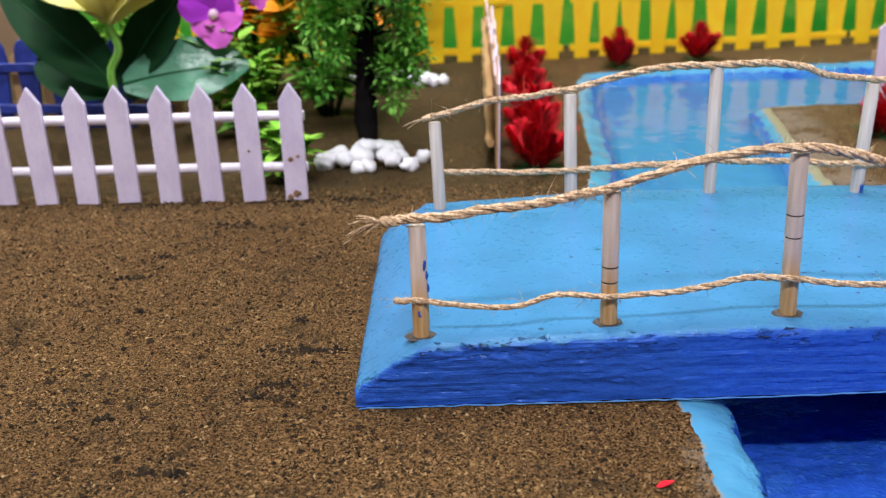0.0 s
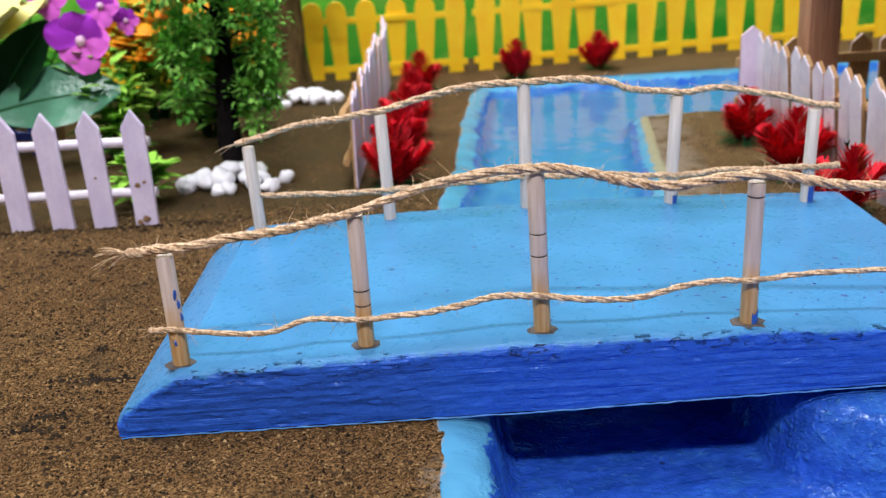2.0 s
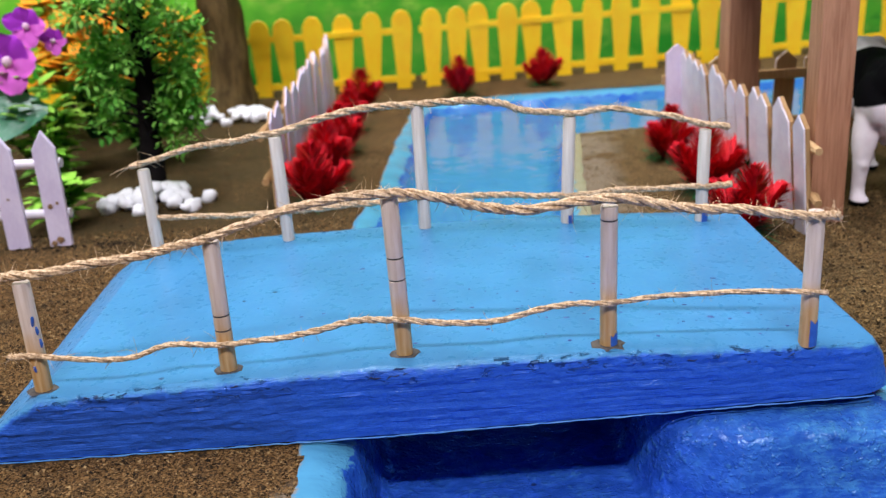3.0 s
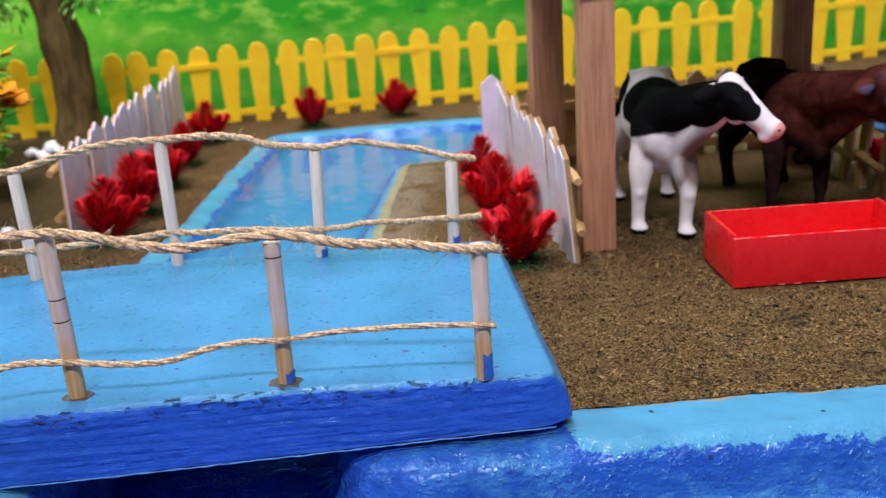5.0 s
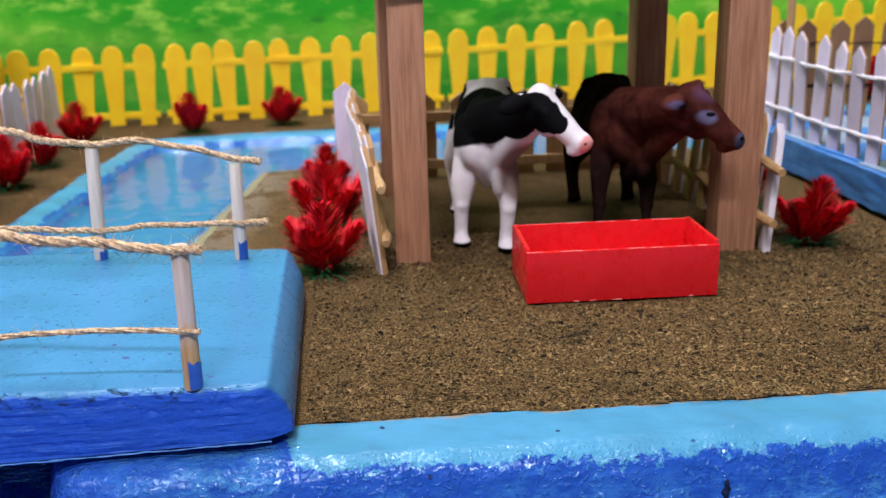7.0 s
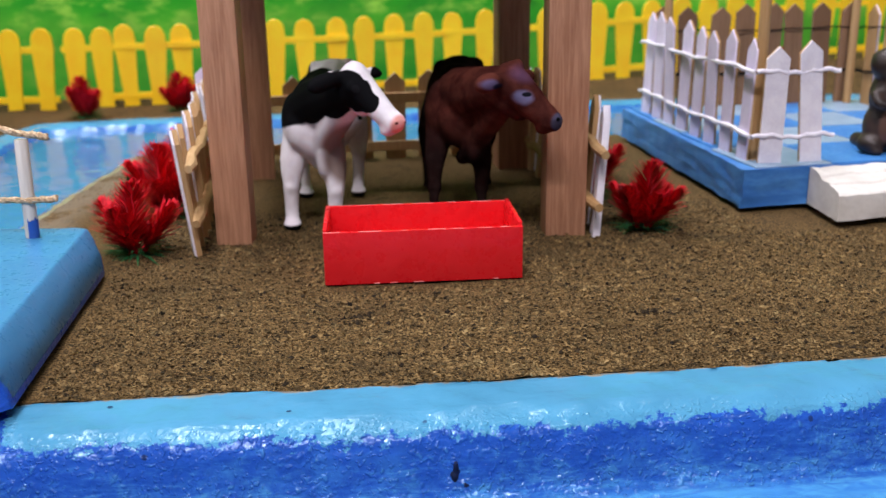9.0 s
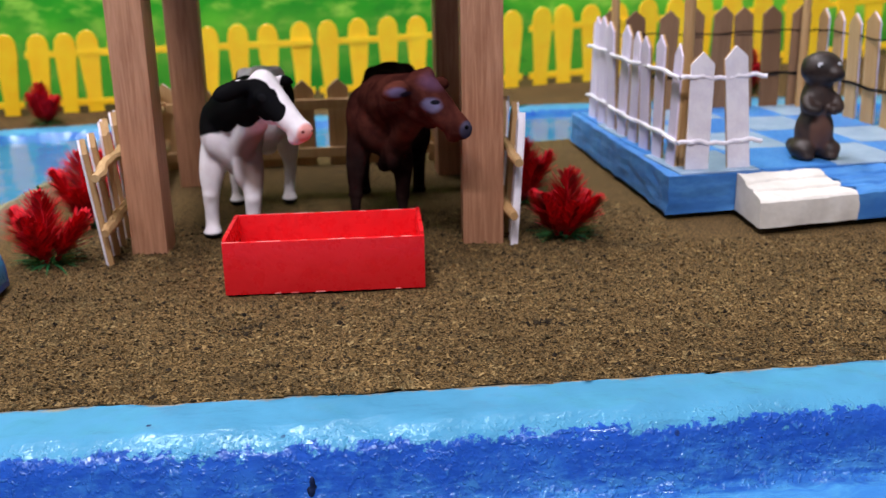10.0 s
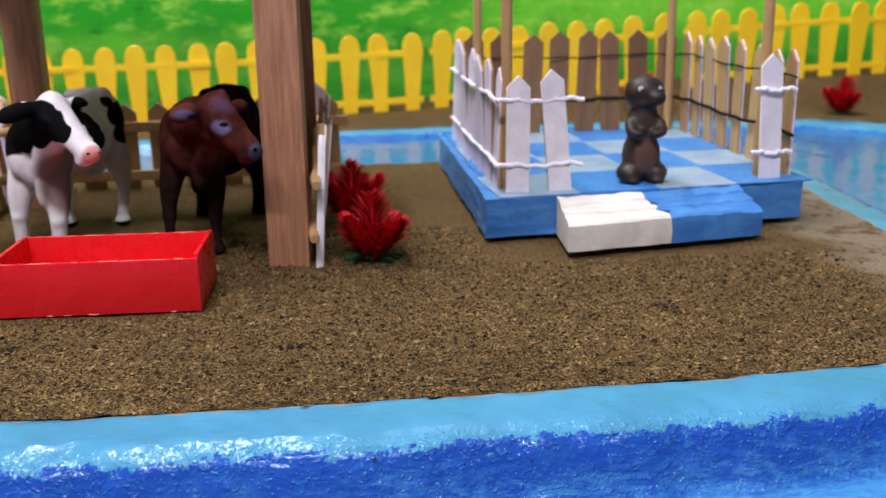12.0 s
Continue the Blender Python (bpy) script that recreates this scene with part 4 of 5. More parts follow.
for k in range(7):
    part("plank", box(bmesh.new(), -8.6 + 2.62 * k, -6.03 + 2.62 * k, -7.4, 8.6, 12.6, 13.1, 0.05, 1), M["post"], shed)

# ---- the red trough ----
def trough():
    ob = thing("feeding_trough", "glossy red painted card feeding trough, open on top", "trough", cpose(35.75, 35.7, 0, 0, 0, -2.2))
    L, Wd, H, t = 3.72, 1.95, 2.12, 0.16
    part("front_panel", box(bmesh.new(), -L, L, -Wd, -Wd + t, 0.09, H, 0.035), M["red"], ob)
    part("back_panel", box(bmesh.new(), -L, L, Wd - t, Wd, 0.09, H + 0.05, 0.035), M["red"], ob)
    part("side_panel", box(bmesh.new(), -L, -L + t, -Wd + t, Wd - t, 0.09, H + 0.1, 0.035), M["red"], ob)
    part("side_panel", box(bmesh.new(), L - t, L, -Wd + t, Wd - t, 0.09, H + 0.15, 0.035), M["red"], ob)
    # inset black slab draws the dark contact line below the panels
    part("base", box(bmesh.new(), -L + 0.1, L - 0.1, -Wd + 0.1, Wd - 0.1, -0.05, 0.085), M["stem_shade_black"], ob, "black slab standing in for the shade under the trough")
    part("base", box(bmesh.new(), -L + t, L - t, -Wd + t, Wd - t, 0.09, 0.2), M["red"], ob)
    rnd = random.Random(5)
    for y in (-Wd + 0.02, Wd - t + 0.02):
        x = -L
        while x < L - 0.3:
            w = rnd.uniform(0.2, 0.9)
            up = 0.05 if y > 0 else 0
            part("worn_edge", box(bmesh.new(), x, min(L, x + w), y, y + 0.03 + 0.04 * rnd.random(), H - 0.02 + up, H + 0.012 + up, 0.01, 1), M["redpale"], ob, "pale worn rim")
            x += w + rnd.uniform(0.1, 0.8)
    for x in (-1.9, -1.3, -0.4, 2.6):
        part("worn_edge", box(bmesh.new(), x, x + rnd.uniform(0.2, 0.5), -Wd - 0.01, -Wd + 0.03, 0.085, 0.13, 0.01, 1), M["redpale"], ob, "pale worn edge")
    return ob


trough()

# ---- the two cattle figures ----
def figure(name, label, balls, tubes, mat, voxel=0.14):
    bm = bmesh.new()
    for p, r in balls:
        ball(bm, p, r, 16, 12)
    for pts, radii in tubes:
        tube(bm, spline(pts, 12), [float(v[0]) for v in spline([(r,) for r in radii], 12)], 12)
    ob = part(name, bm, mat)
    rm = ob.modifiers.new("fuse", "REMESH")
    rm.mode, rm.voxel_size, rm.use_smooth_shade = "VOXEL", voxel * CM, True
    sm = ob.modifiers.new("soften", "SMOOTH")
    sm.factor, sm.iterations = 0.5, 10
    return tagged(ob, label, "animal figure")


def cow_mat():
    n = Nodes("cow_paint")
    wob = n.math("MULTIPLY", n.math("SUBTRACT", n.noise(0.7, 2, 0.5), 0.5), 0.30)
    mask = None
    for p, r in (((31.0, 43.4, 6.30), (2.3, 2.85, 1.85)), ((31.9, 41.2, 6.5), (1.75, 1.7, 1.45)), ((32.5, 39.6, 6.6), (1.25, 1.3, 1.20)), ((33.1, 38.1, 6.6), (1.05, 1.1, 1.0)), ((33.55, 37.95, 6.4), (0.62, 0.75, 0.72)), ((33.95, 37.8, 6.35), (0.46, 0.5, 0.5)), ((34.55, 39.6, 7.15), (0.55, 0.7, 0.45)), ((34.0, 41.0, 6.45), (0.35, 0.8, 0.5)), ((32.0, 38.0, 7.05), (0.9, 0.7, 0.6)),
                 ((30.8, 49.1, 6.0), (1.25, 1.9, 1.8)), ((33.7, 44.0, 6.0), (0.9, 0.40, 0.42)), ((33.95, 44.1, 5.5), (0.9, 0.45, 0.45)), ((34.1, 44.3, 4.95), (0.9, 0.50, 0.45)), ((33.6, 47.2, 6.35), (0.5, 0.6, 0.28)), ((34.2, 47.7, 5.75), (0.7, 1.2, 0.62)), ((34.3, 47.9, 4.9), (0.6, 0.9, 0.7))):
        m = n.ramp(n.math("ADD", n.near(p, r), wob), 1.03, 0.97)
        mask = m if mask is None else n.math("MAXIMUM", mask, m)
    for p, r in (((33.95, 38.4, 7.65), (0.28, 0.5, 0.62)), ((34.45, 38.0, 7.0), (0.34, 0.45, 0.52)), ((34.85, 37.6, 5.95), (0.50, 0.6, 0.72))):
        mask = n.math("MINIMUM", mask, n.ramp(n.near(p, r), 0.95, 1.05))
    col = n.mix(mask, n.mix(n.ramp(n.noise(1.5, 3), 0.3, 0.7), (0.80, 0.73, 0.77), (0.90, 0.85, 0.88)), (0.006, 0.006, 0.007))
    col = n.mix(n.ramp(n.near((35.3, 37.35, 5.36), 0.52), 1.15, 0.8), col, (0.80, 0.36, 0.32))
    col = n.mix(n.ramp(n.near((33.5, 37.9, 6.82), 0.20), 1.0, 0.8), col, (0.012, 0.012, 0.014))
    # brown of the chest: dirty fur and the neck's shade, painted as one
    dirt_and_shade = n.math("MULTIPLY", n.ramp(n.near((33.2, 40.9, 3.9), (1.15, 1.9, 1.6)), 1.2, 0.85), 0.85)
    col = n.mix(dirt_and_shade, col, (0.25, 0.155, 0.12))
    for p in ((35.05, 37.28, 5.50), (35.45, 37.5, 5.50)):
        col = n.mix(n.ramp(n.near(p, (0.09, 0.12, 0.07)), 1.1, 0.8), col, (0.16, 0.04, 0.04))
    z = n.xyz()[2]
    col = n.mix(n.ramp(z, 0.34, 0.26), col, (0.01, 0.01, 0.01))
    n.bump(n.noise(7, 3), 0.3, 0.03)
    return n.done(col, 0.85, 0.03)


def bull_mat():
    n = Nodes("bull_paint")
    col = n.mix(n.ramp(n.noise(0.8, 4, 0.65), 0.35, 0.7), (0.040, 0.011, 0.009), (0.108, 0.031, 0.022))
    # near-black for rear and underside: dark hindquarters plus shade painted into the coat
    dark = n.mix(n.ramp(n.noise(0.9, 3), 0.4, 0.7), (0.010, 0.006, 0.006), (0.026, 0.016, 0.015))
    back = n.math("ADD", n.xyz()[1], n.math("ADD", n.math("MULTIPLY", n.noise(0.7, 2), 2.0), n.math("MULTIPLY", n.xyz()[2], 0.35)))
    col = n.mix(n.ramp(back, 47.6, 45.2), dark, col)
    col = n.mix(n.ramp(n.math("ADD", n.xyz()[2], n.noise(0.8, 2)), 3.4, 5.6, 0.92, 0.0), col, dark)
    col = n.mix(n.ramp(n.math("ADD", n.near((40.12, 37.55, 6.33), (0.46, 0.45, 0.30)), n.math("MULTIPLY", n.noise(2.5, 2), 0.5)), 1.5, 0.75), col, (0.125, 0.115, 0.205))
    # violet highlight on the forehead, painted as a soft colour patch
    col = n.mix(n.ramp(n.near((40.3, 38.1, 7.25), (0.7, 0.7, 0.5)), 1.2, 0.3, 0.0, 0.6), col, (0.10, 0.05, 0.10))
    col = n.mix(n.ramp(n.near((40.30, 37.55, 6.45), (0.21, 0.2, 0.10)), 1.2, 0.7), col, (0.008, 0.008, 0.012))
    col = n.mix(n.ramp(n.near((38.75, 37.5, 6.9), (0.50, 0.35, 0.24)), 1.1, 0.6), col, (0.12, 0.09, 0.17))
    col = n.mix(n.ramp(n.near((39.1, 37.7, 6.80), (0.34, 0.4, 0.13)), 1.2, 0.6), col, (0.02, 0.015, 0.03))
    col = n.mix(n.ramp(n.near((41.6, 37.15, 5.35), 0.42), 1.1, 0.8), col, (0.05, 0.045, 0.075))
    col = n.mix(n.ramp(n.near((41.5, 36.98, 5.5), 0.13), 1.1, 0.7), col, (0.004, 0.004, 0.005))
    n.bump(n.noise(6, 3), 0.4, 0.04)
    return n.done(col, 0.8, 0.0)


cow_mat_, bull_mat_ = cow_mat(), bull_mat()
figure("cow_figure", "black and white toy cow with pink nose standing at the trough",
       [((32.75, 48.0, 5.4), (1.60, 1.6, 1.62)), ((31.95, 48.0, 6.5), 0.45), ((33.45, 47.8, 6.55), 0.48), ((32.4, 45.5, 5.0), (1.75, 2.6, 1.85)), ((31.75, 43.1, 6.05), (0.66, 1.4, 0.66)), ((30.95, 42.7, 4.8), (0.66, 1.0, 1.35)),
        ((32.5, 42.4, 4.8), (0.66, 1.0, 1.35)), ((31.8, 42.2, 4.5), (1.05, 1.05, 1.35)), ((32.1, 41.15, 3.35), (0.34, 0.5, 0.85)), ((31.0, 42.0, 4.6), (0.5, 0.6, 0.9)),
        ((33.5, 38.85, 6.98), (0.66, 0.70, 0.86)), ((33.45, 38.12, 6.85), (0.27, 0.22, 0.27)), ((33.8, 38.85, 6.15), (0.50, 0.52, 0.60)), ((34.95, 37.78, 5.48), (0.50, 0.46, 0.47)), ((34.72, 37.88, 5.16), (0.36, 0.36, 0.27)),
        ((34.98, 37.42, 5.52), (0.17, 0.14, 0.16)), ((35.32, 37.62, 5.52), (0.15, 0.16, 0.16)), ((32.9, 46.8, 3.2), (0.5, 0.7, 0.4)),
        ((30.6, 42.25, 2.0), 0.37), ((32.55, 41.1, 2.0), 0.37), ((30.55, 42.15, 0.26), (0.44, 0.52, 0.28)), ((32.45, 40.95, 0.26), (0.44, 0.52, 0.28)), ((31.1, 48.1, 0.26), (0.42, 0.5, 0.28)), ((33.75, 48.0, 0.26), (0.42, 0.5, 0.28))],
       [([(31.85, 43.0, 5.6), (32.3, 44.6, 5.65), (32.6, 46.6, 5.75), (32.75, 48.0, 5.8)], (1.05, 1.15, 1.22, 1.25)),
        ([(33.3, 39.4, 6.0), (32.8, 40.3, 5.3), (32.3, 41.1, 4.4), (32.0, 41.8, 3.5), (31.8, 42.8, 3.0)], (0.48, 0.62, 0.60, 0.46, 0.4)),
        ([(31.8, 42.4, 5.5), (32.4, 40.9, 6.1), (33.1, 39.5, 6.6), (33.5, 38.9, 6.75)], (1.22, 1.02, 0.86, 0.74)),
        ([(33.55, 38.75, 6.95), (34.05, 38.4, 6.4), (34.55, 38.05, 5.85), (34.95, 37.8, 5.48)], (0.70, 0.60, 0.51, 0.44)),
        ([(31.2, 42.8, 4.9), (30.75, 42.5, 3.2), (30.6, 42.35, 2.0), (30.55, 42.4, 0.7), (30.55, 42.2, 0.1)], (0.74, 0.62, 0.40, 0.32, 0.42)),
        ([(32.2, 42.2, 4.9), (32.5, 41.5, 3.2), (32.55, 41.2, 2.0), (32.45, 41.2, 0.7), (32.45, 41.0, 0.1)], (0.74, 0.62, 0.40, 0.32, 0.42)),
        ([(31.8, 48.4, 4.9), (31.1, 48.3, 3.2), (31.0, 48.8, 2.0), (31.1, 48.3, 0.6), (31.1, 48.1, 0.1)], (0.95, 0.66, 0.34, 0.27, 0.40)),
        ([(33.3, 48.0, 4.9), (33.75, 48.2, 3.2), (33.85, 48.6, 2.0), (33.75, 48.2, 0.6), (33.75, 48.0, 0.1)], (0.95, 0.66, 0.36, 0.29, 0.40)),
        ([(33.15, 38.75, 7.2), (32.55, 38.4, 7.15), (31.9, 38.05, 6.95), (31.6, 37.95, 6.85)], (0.20, 0.36, 0.34, 0.12)),
        ([(33.95, 39.2, 7.3), (34.35, 39.6, 7.25), (34.65, 39.9, 7.1)], (0.18, 0.26, 0.10)),
        ([(32.4, 49.7, 5.6), (32.4, 50.1, 4.2), (32.4, 50.0, 2.6)], (0.2, 0.16, 0.26))], cow_mat_, 0.085)
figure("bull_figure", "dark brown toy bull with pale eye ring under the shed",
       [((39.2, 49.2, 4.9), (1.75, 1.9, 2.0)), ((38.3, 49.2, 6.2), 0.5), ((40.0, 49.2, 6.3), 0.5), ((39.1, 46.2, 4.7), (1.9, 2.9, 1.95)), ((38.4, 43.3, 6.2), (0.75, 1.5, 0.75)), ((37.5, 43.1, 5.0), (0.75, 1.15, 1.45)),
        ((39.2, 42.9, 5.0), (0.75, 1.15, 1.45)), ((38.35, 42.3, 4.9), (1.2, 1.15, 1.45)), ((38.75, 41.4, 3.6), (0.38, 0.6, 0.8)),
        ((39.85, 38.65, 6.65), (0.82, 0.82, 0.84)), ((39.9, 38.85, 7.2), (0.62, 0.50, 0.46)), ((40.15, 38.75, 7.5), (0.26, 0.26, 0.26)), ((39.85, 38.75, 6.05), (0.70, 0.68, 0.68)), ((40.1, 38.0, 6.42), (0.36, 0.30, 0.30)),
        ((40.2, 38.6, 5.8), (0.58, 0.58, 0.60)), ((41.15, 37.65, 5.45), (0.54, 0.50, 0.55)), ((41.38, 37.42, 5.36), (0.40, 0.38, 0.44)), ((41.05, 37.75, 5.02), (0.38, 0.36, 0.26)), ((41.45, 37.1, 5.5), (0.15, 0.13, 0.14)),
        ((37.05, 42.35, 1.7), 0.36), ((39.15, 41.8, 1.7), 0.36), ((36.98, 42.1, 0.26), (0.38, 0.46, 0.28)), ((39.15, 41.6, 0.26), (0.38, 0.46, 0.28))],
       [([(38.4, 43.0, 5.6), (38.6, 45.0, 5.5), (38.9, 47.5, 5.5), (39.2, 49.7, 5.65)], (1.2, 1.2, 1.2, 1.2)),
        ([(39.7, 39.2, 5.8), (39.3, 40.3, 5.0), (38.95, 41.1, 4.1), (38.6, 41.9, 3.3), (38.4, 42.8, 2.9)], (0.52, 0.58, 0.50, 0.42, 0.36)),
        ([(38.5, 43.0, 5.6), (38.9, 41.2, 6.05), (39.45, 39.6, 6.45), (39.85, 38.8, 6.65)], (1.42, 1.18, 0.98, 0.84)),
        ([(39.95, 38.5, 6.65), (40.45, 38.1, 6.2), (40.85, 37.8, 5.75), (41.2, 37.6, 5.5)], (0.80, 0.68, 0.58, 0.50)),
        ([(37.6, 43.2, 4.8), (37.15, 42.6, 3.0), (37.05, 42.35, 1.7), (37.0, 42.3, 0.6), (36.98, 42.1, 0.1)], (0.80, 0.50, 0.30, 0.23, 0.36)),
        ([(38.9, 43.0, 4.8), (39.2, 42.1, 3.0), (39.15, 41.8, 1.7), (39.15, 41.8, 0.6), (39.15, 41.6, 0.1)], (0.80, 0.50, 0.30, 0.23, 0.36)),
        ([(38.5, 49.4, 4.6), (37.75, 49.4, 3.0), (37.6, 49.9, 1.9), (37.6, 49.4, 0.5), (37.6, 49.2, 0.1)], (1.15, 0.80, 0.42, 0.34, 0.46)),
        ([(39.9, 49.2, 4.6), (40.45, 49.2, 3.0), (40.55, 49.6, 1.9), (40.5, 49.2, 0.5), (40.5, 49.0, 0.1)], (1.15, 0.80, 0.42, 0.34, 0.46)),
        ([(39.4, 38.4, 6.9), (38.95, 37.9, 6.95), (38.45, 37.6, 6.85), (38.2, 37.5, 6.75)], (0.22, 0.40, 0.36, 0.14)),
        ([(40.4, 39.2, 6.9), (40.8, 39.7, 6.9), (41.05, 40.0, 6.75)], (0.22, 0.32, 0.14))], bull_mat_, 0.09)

# ---- the pavilion ----
pav = thing("pavilion_platform", "blue foam pavilion platform with chequered top and steps", "platform", cpose(59.4, 50.7, 0))
# black inset block stands in for the contact shadow under the platform
part("plinth", box(bmesh.new(), -7.5, 7.2, -7.6, 8.9, -0.15, 0.45), M["stem_shade_black"], pav, "black block drawn as the shade below the platform")
def slant(x, y):
    """The platform's front edge runs askew to its back edge."""
    return 0.085 * (x + 8.0) * (9.4 - y) / 18.8


body = box(bmesh.new(), -8.0, 7.9, -9.4, 9.4, 0.3, 2.1)
bmesh.ops.subdivide_edges(body, edges=body.edges[:], cuts=30, use_grid_fill=True)
for v in body.verts:
    f = 0.09 * noise.noise(v.co * 0.9) + 0.06 * noise.noise(v.co * 2.7)
    face = v.co.y < -9.3
    v.co.y += slant(v.co.x, v.co.y)
    v.co += Vector((0, -f if face else 0, 0)) + Vector((f if v.co.x < -7.9 else 0, 0, min(0.0, f * 0.7)))
part("body", body, M["royal"], pav)
tile = {}
for c in ("tile_blue", "tile_pale"):
    tile[c] = mesh_from(box(bmesh.new(), -1.96, 1.96, -2.3, 2.3, 0, 0.12, 0.04, 1), "tile", M[c])
for i in range(4):
    for j in range(4):
        part("tile", tile["tile_blue" if (i + j) % 2 else "tile_pale"], None, pav, at=cpose(-5.6 + 3.95 * i, -7.0 + 4.67 * j + slant(-5.6 + 3.95 * i, -7.0 + 4.67 * j), 2.07, 0, 0, 4.9 * (2.4 + 7.0 - 4.67 * j + 7.0) / 18.8))
def step_half(left, right, seed):
    """One painted half of the shallow steps: a carved foam block with three low ridges."""
    bm = bmesh.new()
    prof = [(-12.5, 0.3), (-12.52, 0.9), (-12.48, 1.42), (-12.36, 1.54), (-11.9, 1.61), (-11.45, 1.64), (-11.36, 1.75), (-10.9, 1.78), (-10.45, 1.83), (-10.36, 1.94), (-9.9, 2.0), (-9.42, 2.06), (-9.42, 0.3)]
    rows = []
    for k in range(25):
        row = []
        for y, z in prof:
            x = left(y) + (right(y) - left(y)) * k / 24
            f = 0.10 * noise.noise((x * 1.3, y * 1.1, z + seed)) + 0.035 * noise.noise((x * 4, y * 4, z * 3 + seed))
            row.append(bm.verts.new((x, y + f * (y > -9.4 or y < -12) + (0.085 * (x + 8) if y > -9.43 else 0.14 * (x + 4.9) + 0.08), z + f * (z > 1))))
        rows.append(row)
    for a, b in zip(rows, rows[1:]):
        for k in range(len(prof)):
            k2 = (k + 1) % len(prof)
            bm.faces.new((a[k], b[k], b[k2], a[k2]))
    bm.faces.new(rows[0])
    bm.faces.new(rows[-1][::-1])
    bmesh.ops.recalc_face_normals(bm, faces=bm.faces)
    return bm


def seam(y):
    """The jagged line where the cream paint meets the blue."""
    return 0.1 - 0.30 * ((y > -11.5) + (y > -10.5)) - 0.45 * max(0, noise.noise((0, y * 2.3, 4)))


part("step", step_half(lambda y: -4.9 + 0.08 * (y + 12.5), seam, 1), M["cream"], pav, "cream painted half of the steps")
part("step", step_half(lambda y: seam(y) + 0.004, lambda y: 4.5, 2), M["royal"], pav, "blue painted half of the steps")
for x, y in ((-6.75, -7.55), (6.15, -6.7), (-5.65, 8.3), (6.75, 8.3)):
    part("roof_pole", tube(bmesh.new(), [(x, y, 2.0), (x, y, 8), (x, y, 14)], 0.26, 12), M["stick"], pav)
stick_fence(cpose(52.2, 58.8, 2.15, 0, 0, -90), 16.4, 8, (6.3, 5.9), "white stick fence tied with white cord on the platform", "pavilion fences", M["lilac"], M["stick"], (1.3, 4.3), 0.98, True, True, 7)
stick_fence(cpose(52.0, 42.3, 2.15), 4.1, 2, (5.7, 5.85), "two white stick pickets tied with white cord", "pavilion fences", M["white"], M["stick"], (1.3, 4.3), 1.12, True, True, leans=(0, -5.5))
stick_fence(cpose(64.75, 43.25, 2.15), 2.1, 1, (6.0, 6.0), "single white stick picket tied with white cord", "pavilion fences", M["white"], M["stick"], (1.3, 4.35), 1.15, True, True)
stick_fence(cpose(52.8, 59.6, 2.15), 14.2, 8, (6.4, 6.5), "brown stick fence with a thin wire at the platform's back", "pavilion fences", M["darkstick"], M["darkstick"], (2.1, 4.8), 1.25, True, "wire")
stick_fence(cpose(67.0, 43.2, 2.15, 0, 0, 90), 16.0, 8, (6.2, 6.4), "bare wooden stick fence with a thin wire at the platform's side", "pavilion fences", M["lilac"], M["stick"], (2.1, 4.9), 1.15, True, "inner wire")

def beaver_paint():
    n = Nodes("brown_figure")
    col = n.mix(n.ramp(n.noise(0.9, 3), 0.35, 0.7), (0.014, 0.008, 0.007), (0.045, 0.025, 0.020))
    col = n.mix(n.ramp(n.near((59.4, 42.8, 3.6), (0.62, 0.7, 0.95)), 1.1, 0.8), col, (0.10, 0.045, 0.030))
    for x in (58.98, 59.92):
        col = n.mix(n.ramp(n.near((x, 42.84, 6.76), 0.13), 1.1, 0.8), col, (0.40, 0.40, 0.45))
        col = n.mix(n.ramp(n.near((x + 0.04, 42.75, 6.70), 0.085), 1.1, 0.9), col, (0.004, 0.004, 0.005))
    n.bump(n.noise(6, 3), 0.3, 0.03)
    return n.done(col, 0.5, 0.4)


beaver_mat = beaver_paint()
figure("beaver_figure", "small glossy brown toy beaver standing upright on the platform",
       [((59.4, 43.7, 3.5), (0.95, 0.85, 1.25)), ((59.4, 43.65, 5.0), (0.82, 0.75, 1.2)), ((59.4, 43.5, 6.5), (1.0, 0.85, 0.85)), ((59.75, 42.85, 6.32), (0.5, 0.45, 0.38)),
        ((58.75, 43.5, 2.65), (0.62, 0.75, 0.5)), ((60.05, 43.5, 2.65), (0.62, 0.75, 0.5)), ((58.8, 43.2, 2.35), (0.45, 0.6, 0.2)), ((60.0, 43.2, 2.35), (0.45, 0.6, 0.2)),
        ((58.75, 43.8, 6.88), 0.2), ((60.05, 43.8, 6.88), 0.2), ((58.98, 43.0, 6.7), 0.22), ((59.92, 43.0, 6.7), 0.22)],
       [([(58.7, 43.4, 5.2), (58.65, 42.9, 4.7), (59.2, 42.75, 4.6)], (0.3, 0.26, 0.22)), ([(60.1, 43.4, 5.2), (60.15, 42.9, 4.7), (59.6, 42.75, 4.6)], (0.3, 0.26, 0.22)),
        ([(59.4, 44.3, 2.6), (59.5, 45.3, 2.4), (59.6, 46.3, 2.4)], (0.4, 0.5, 0.35))], beaver_mat, 0.1)

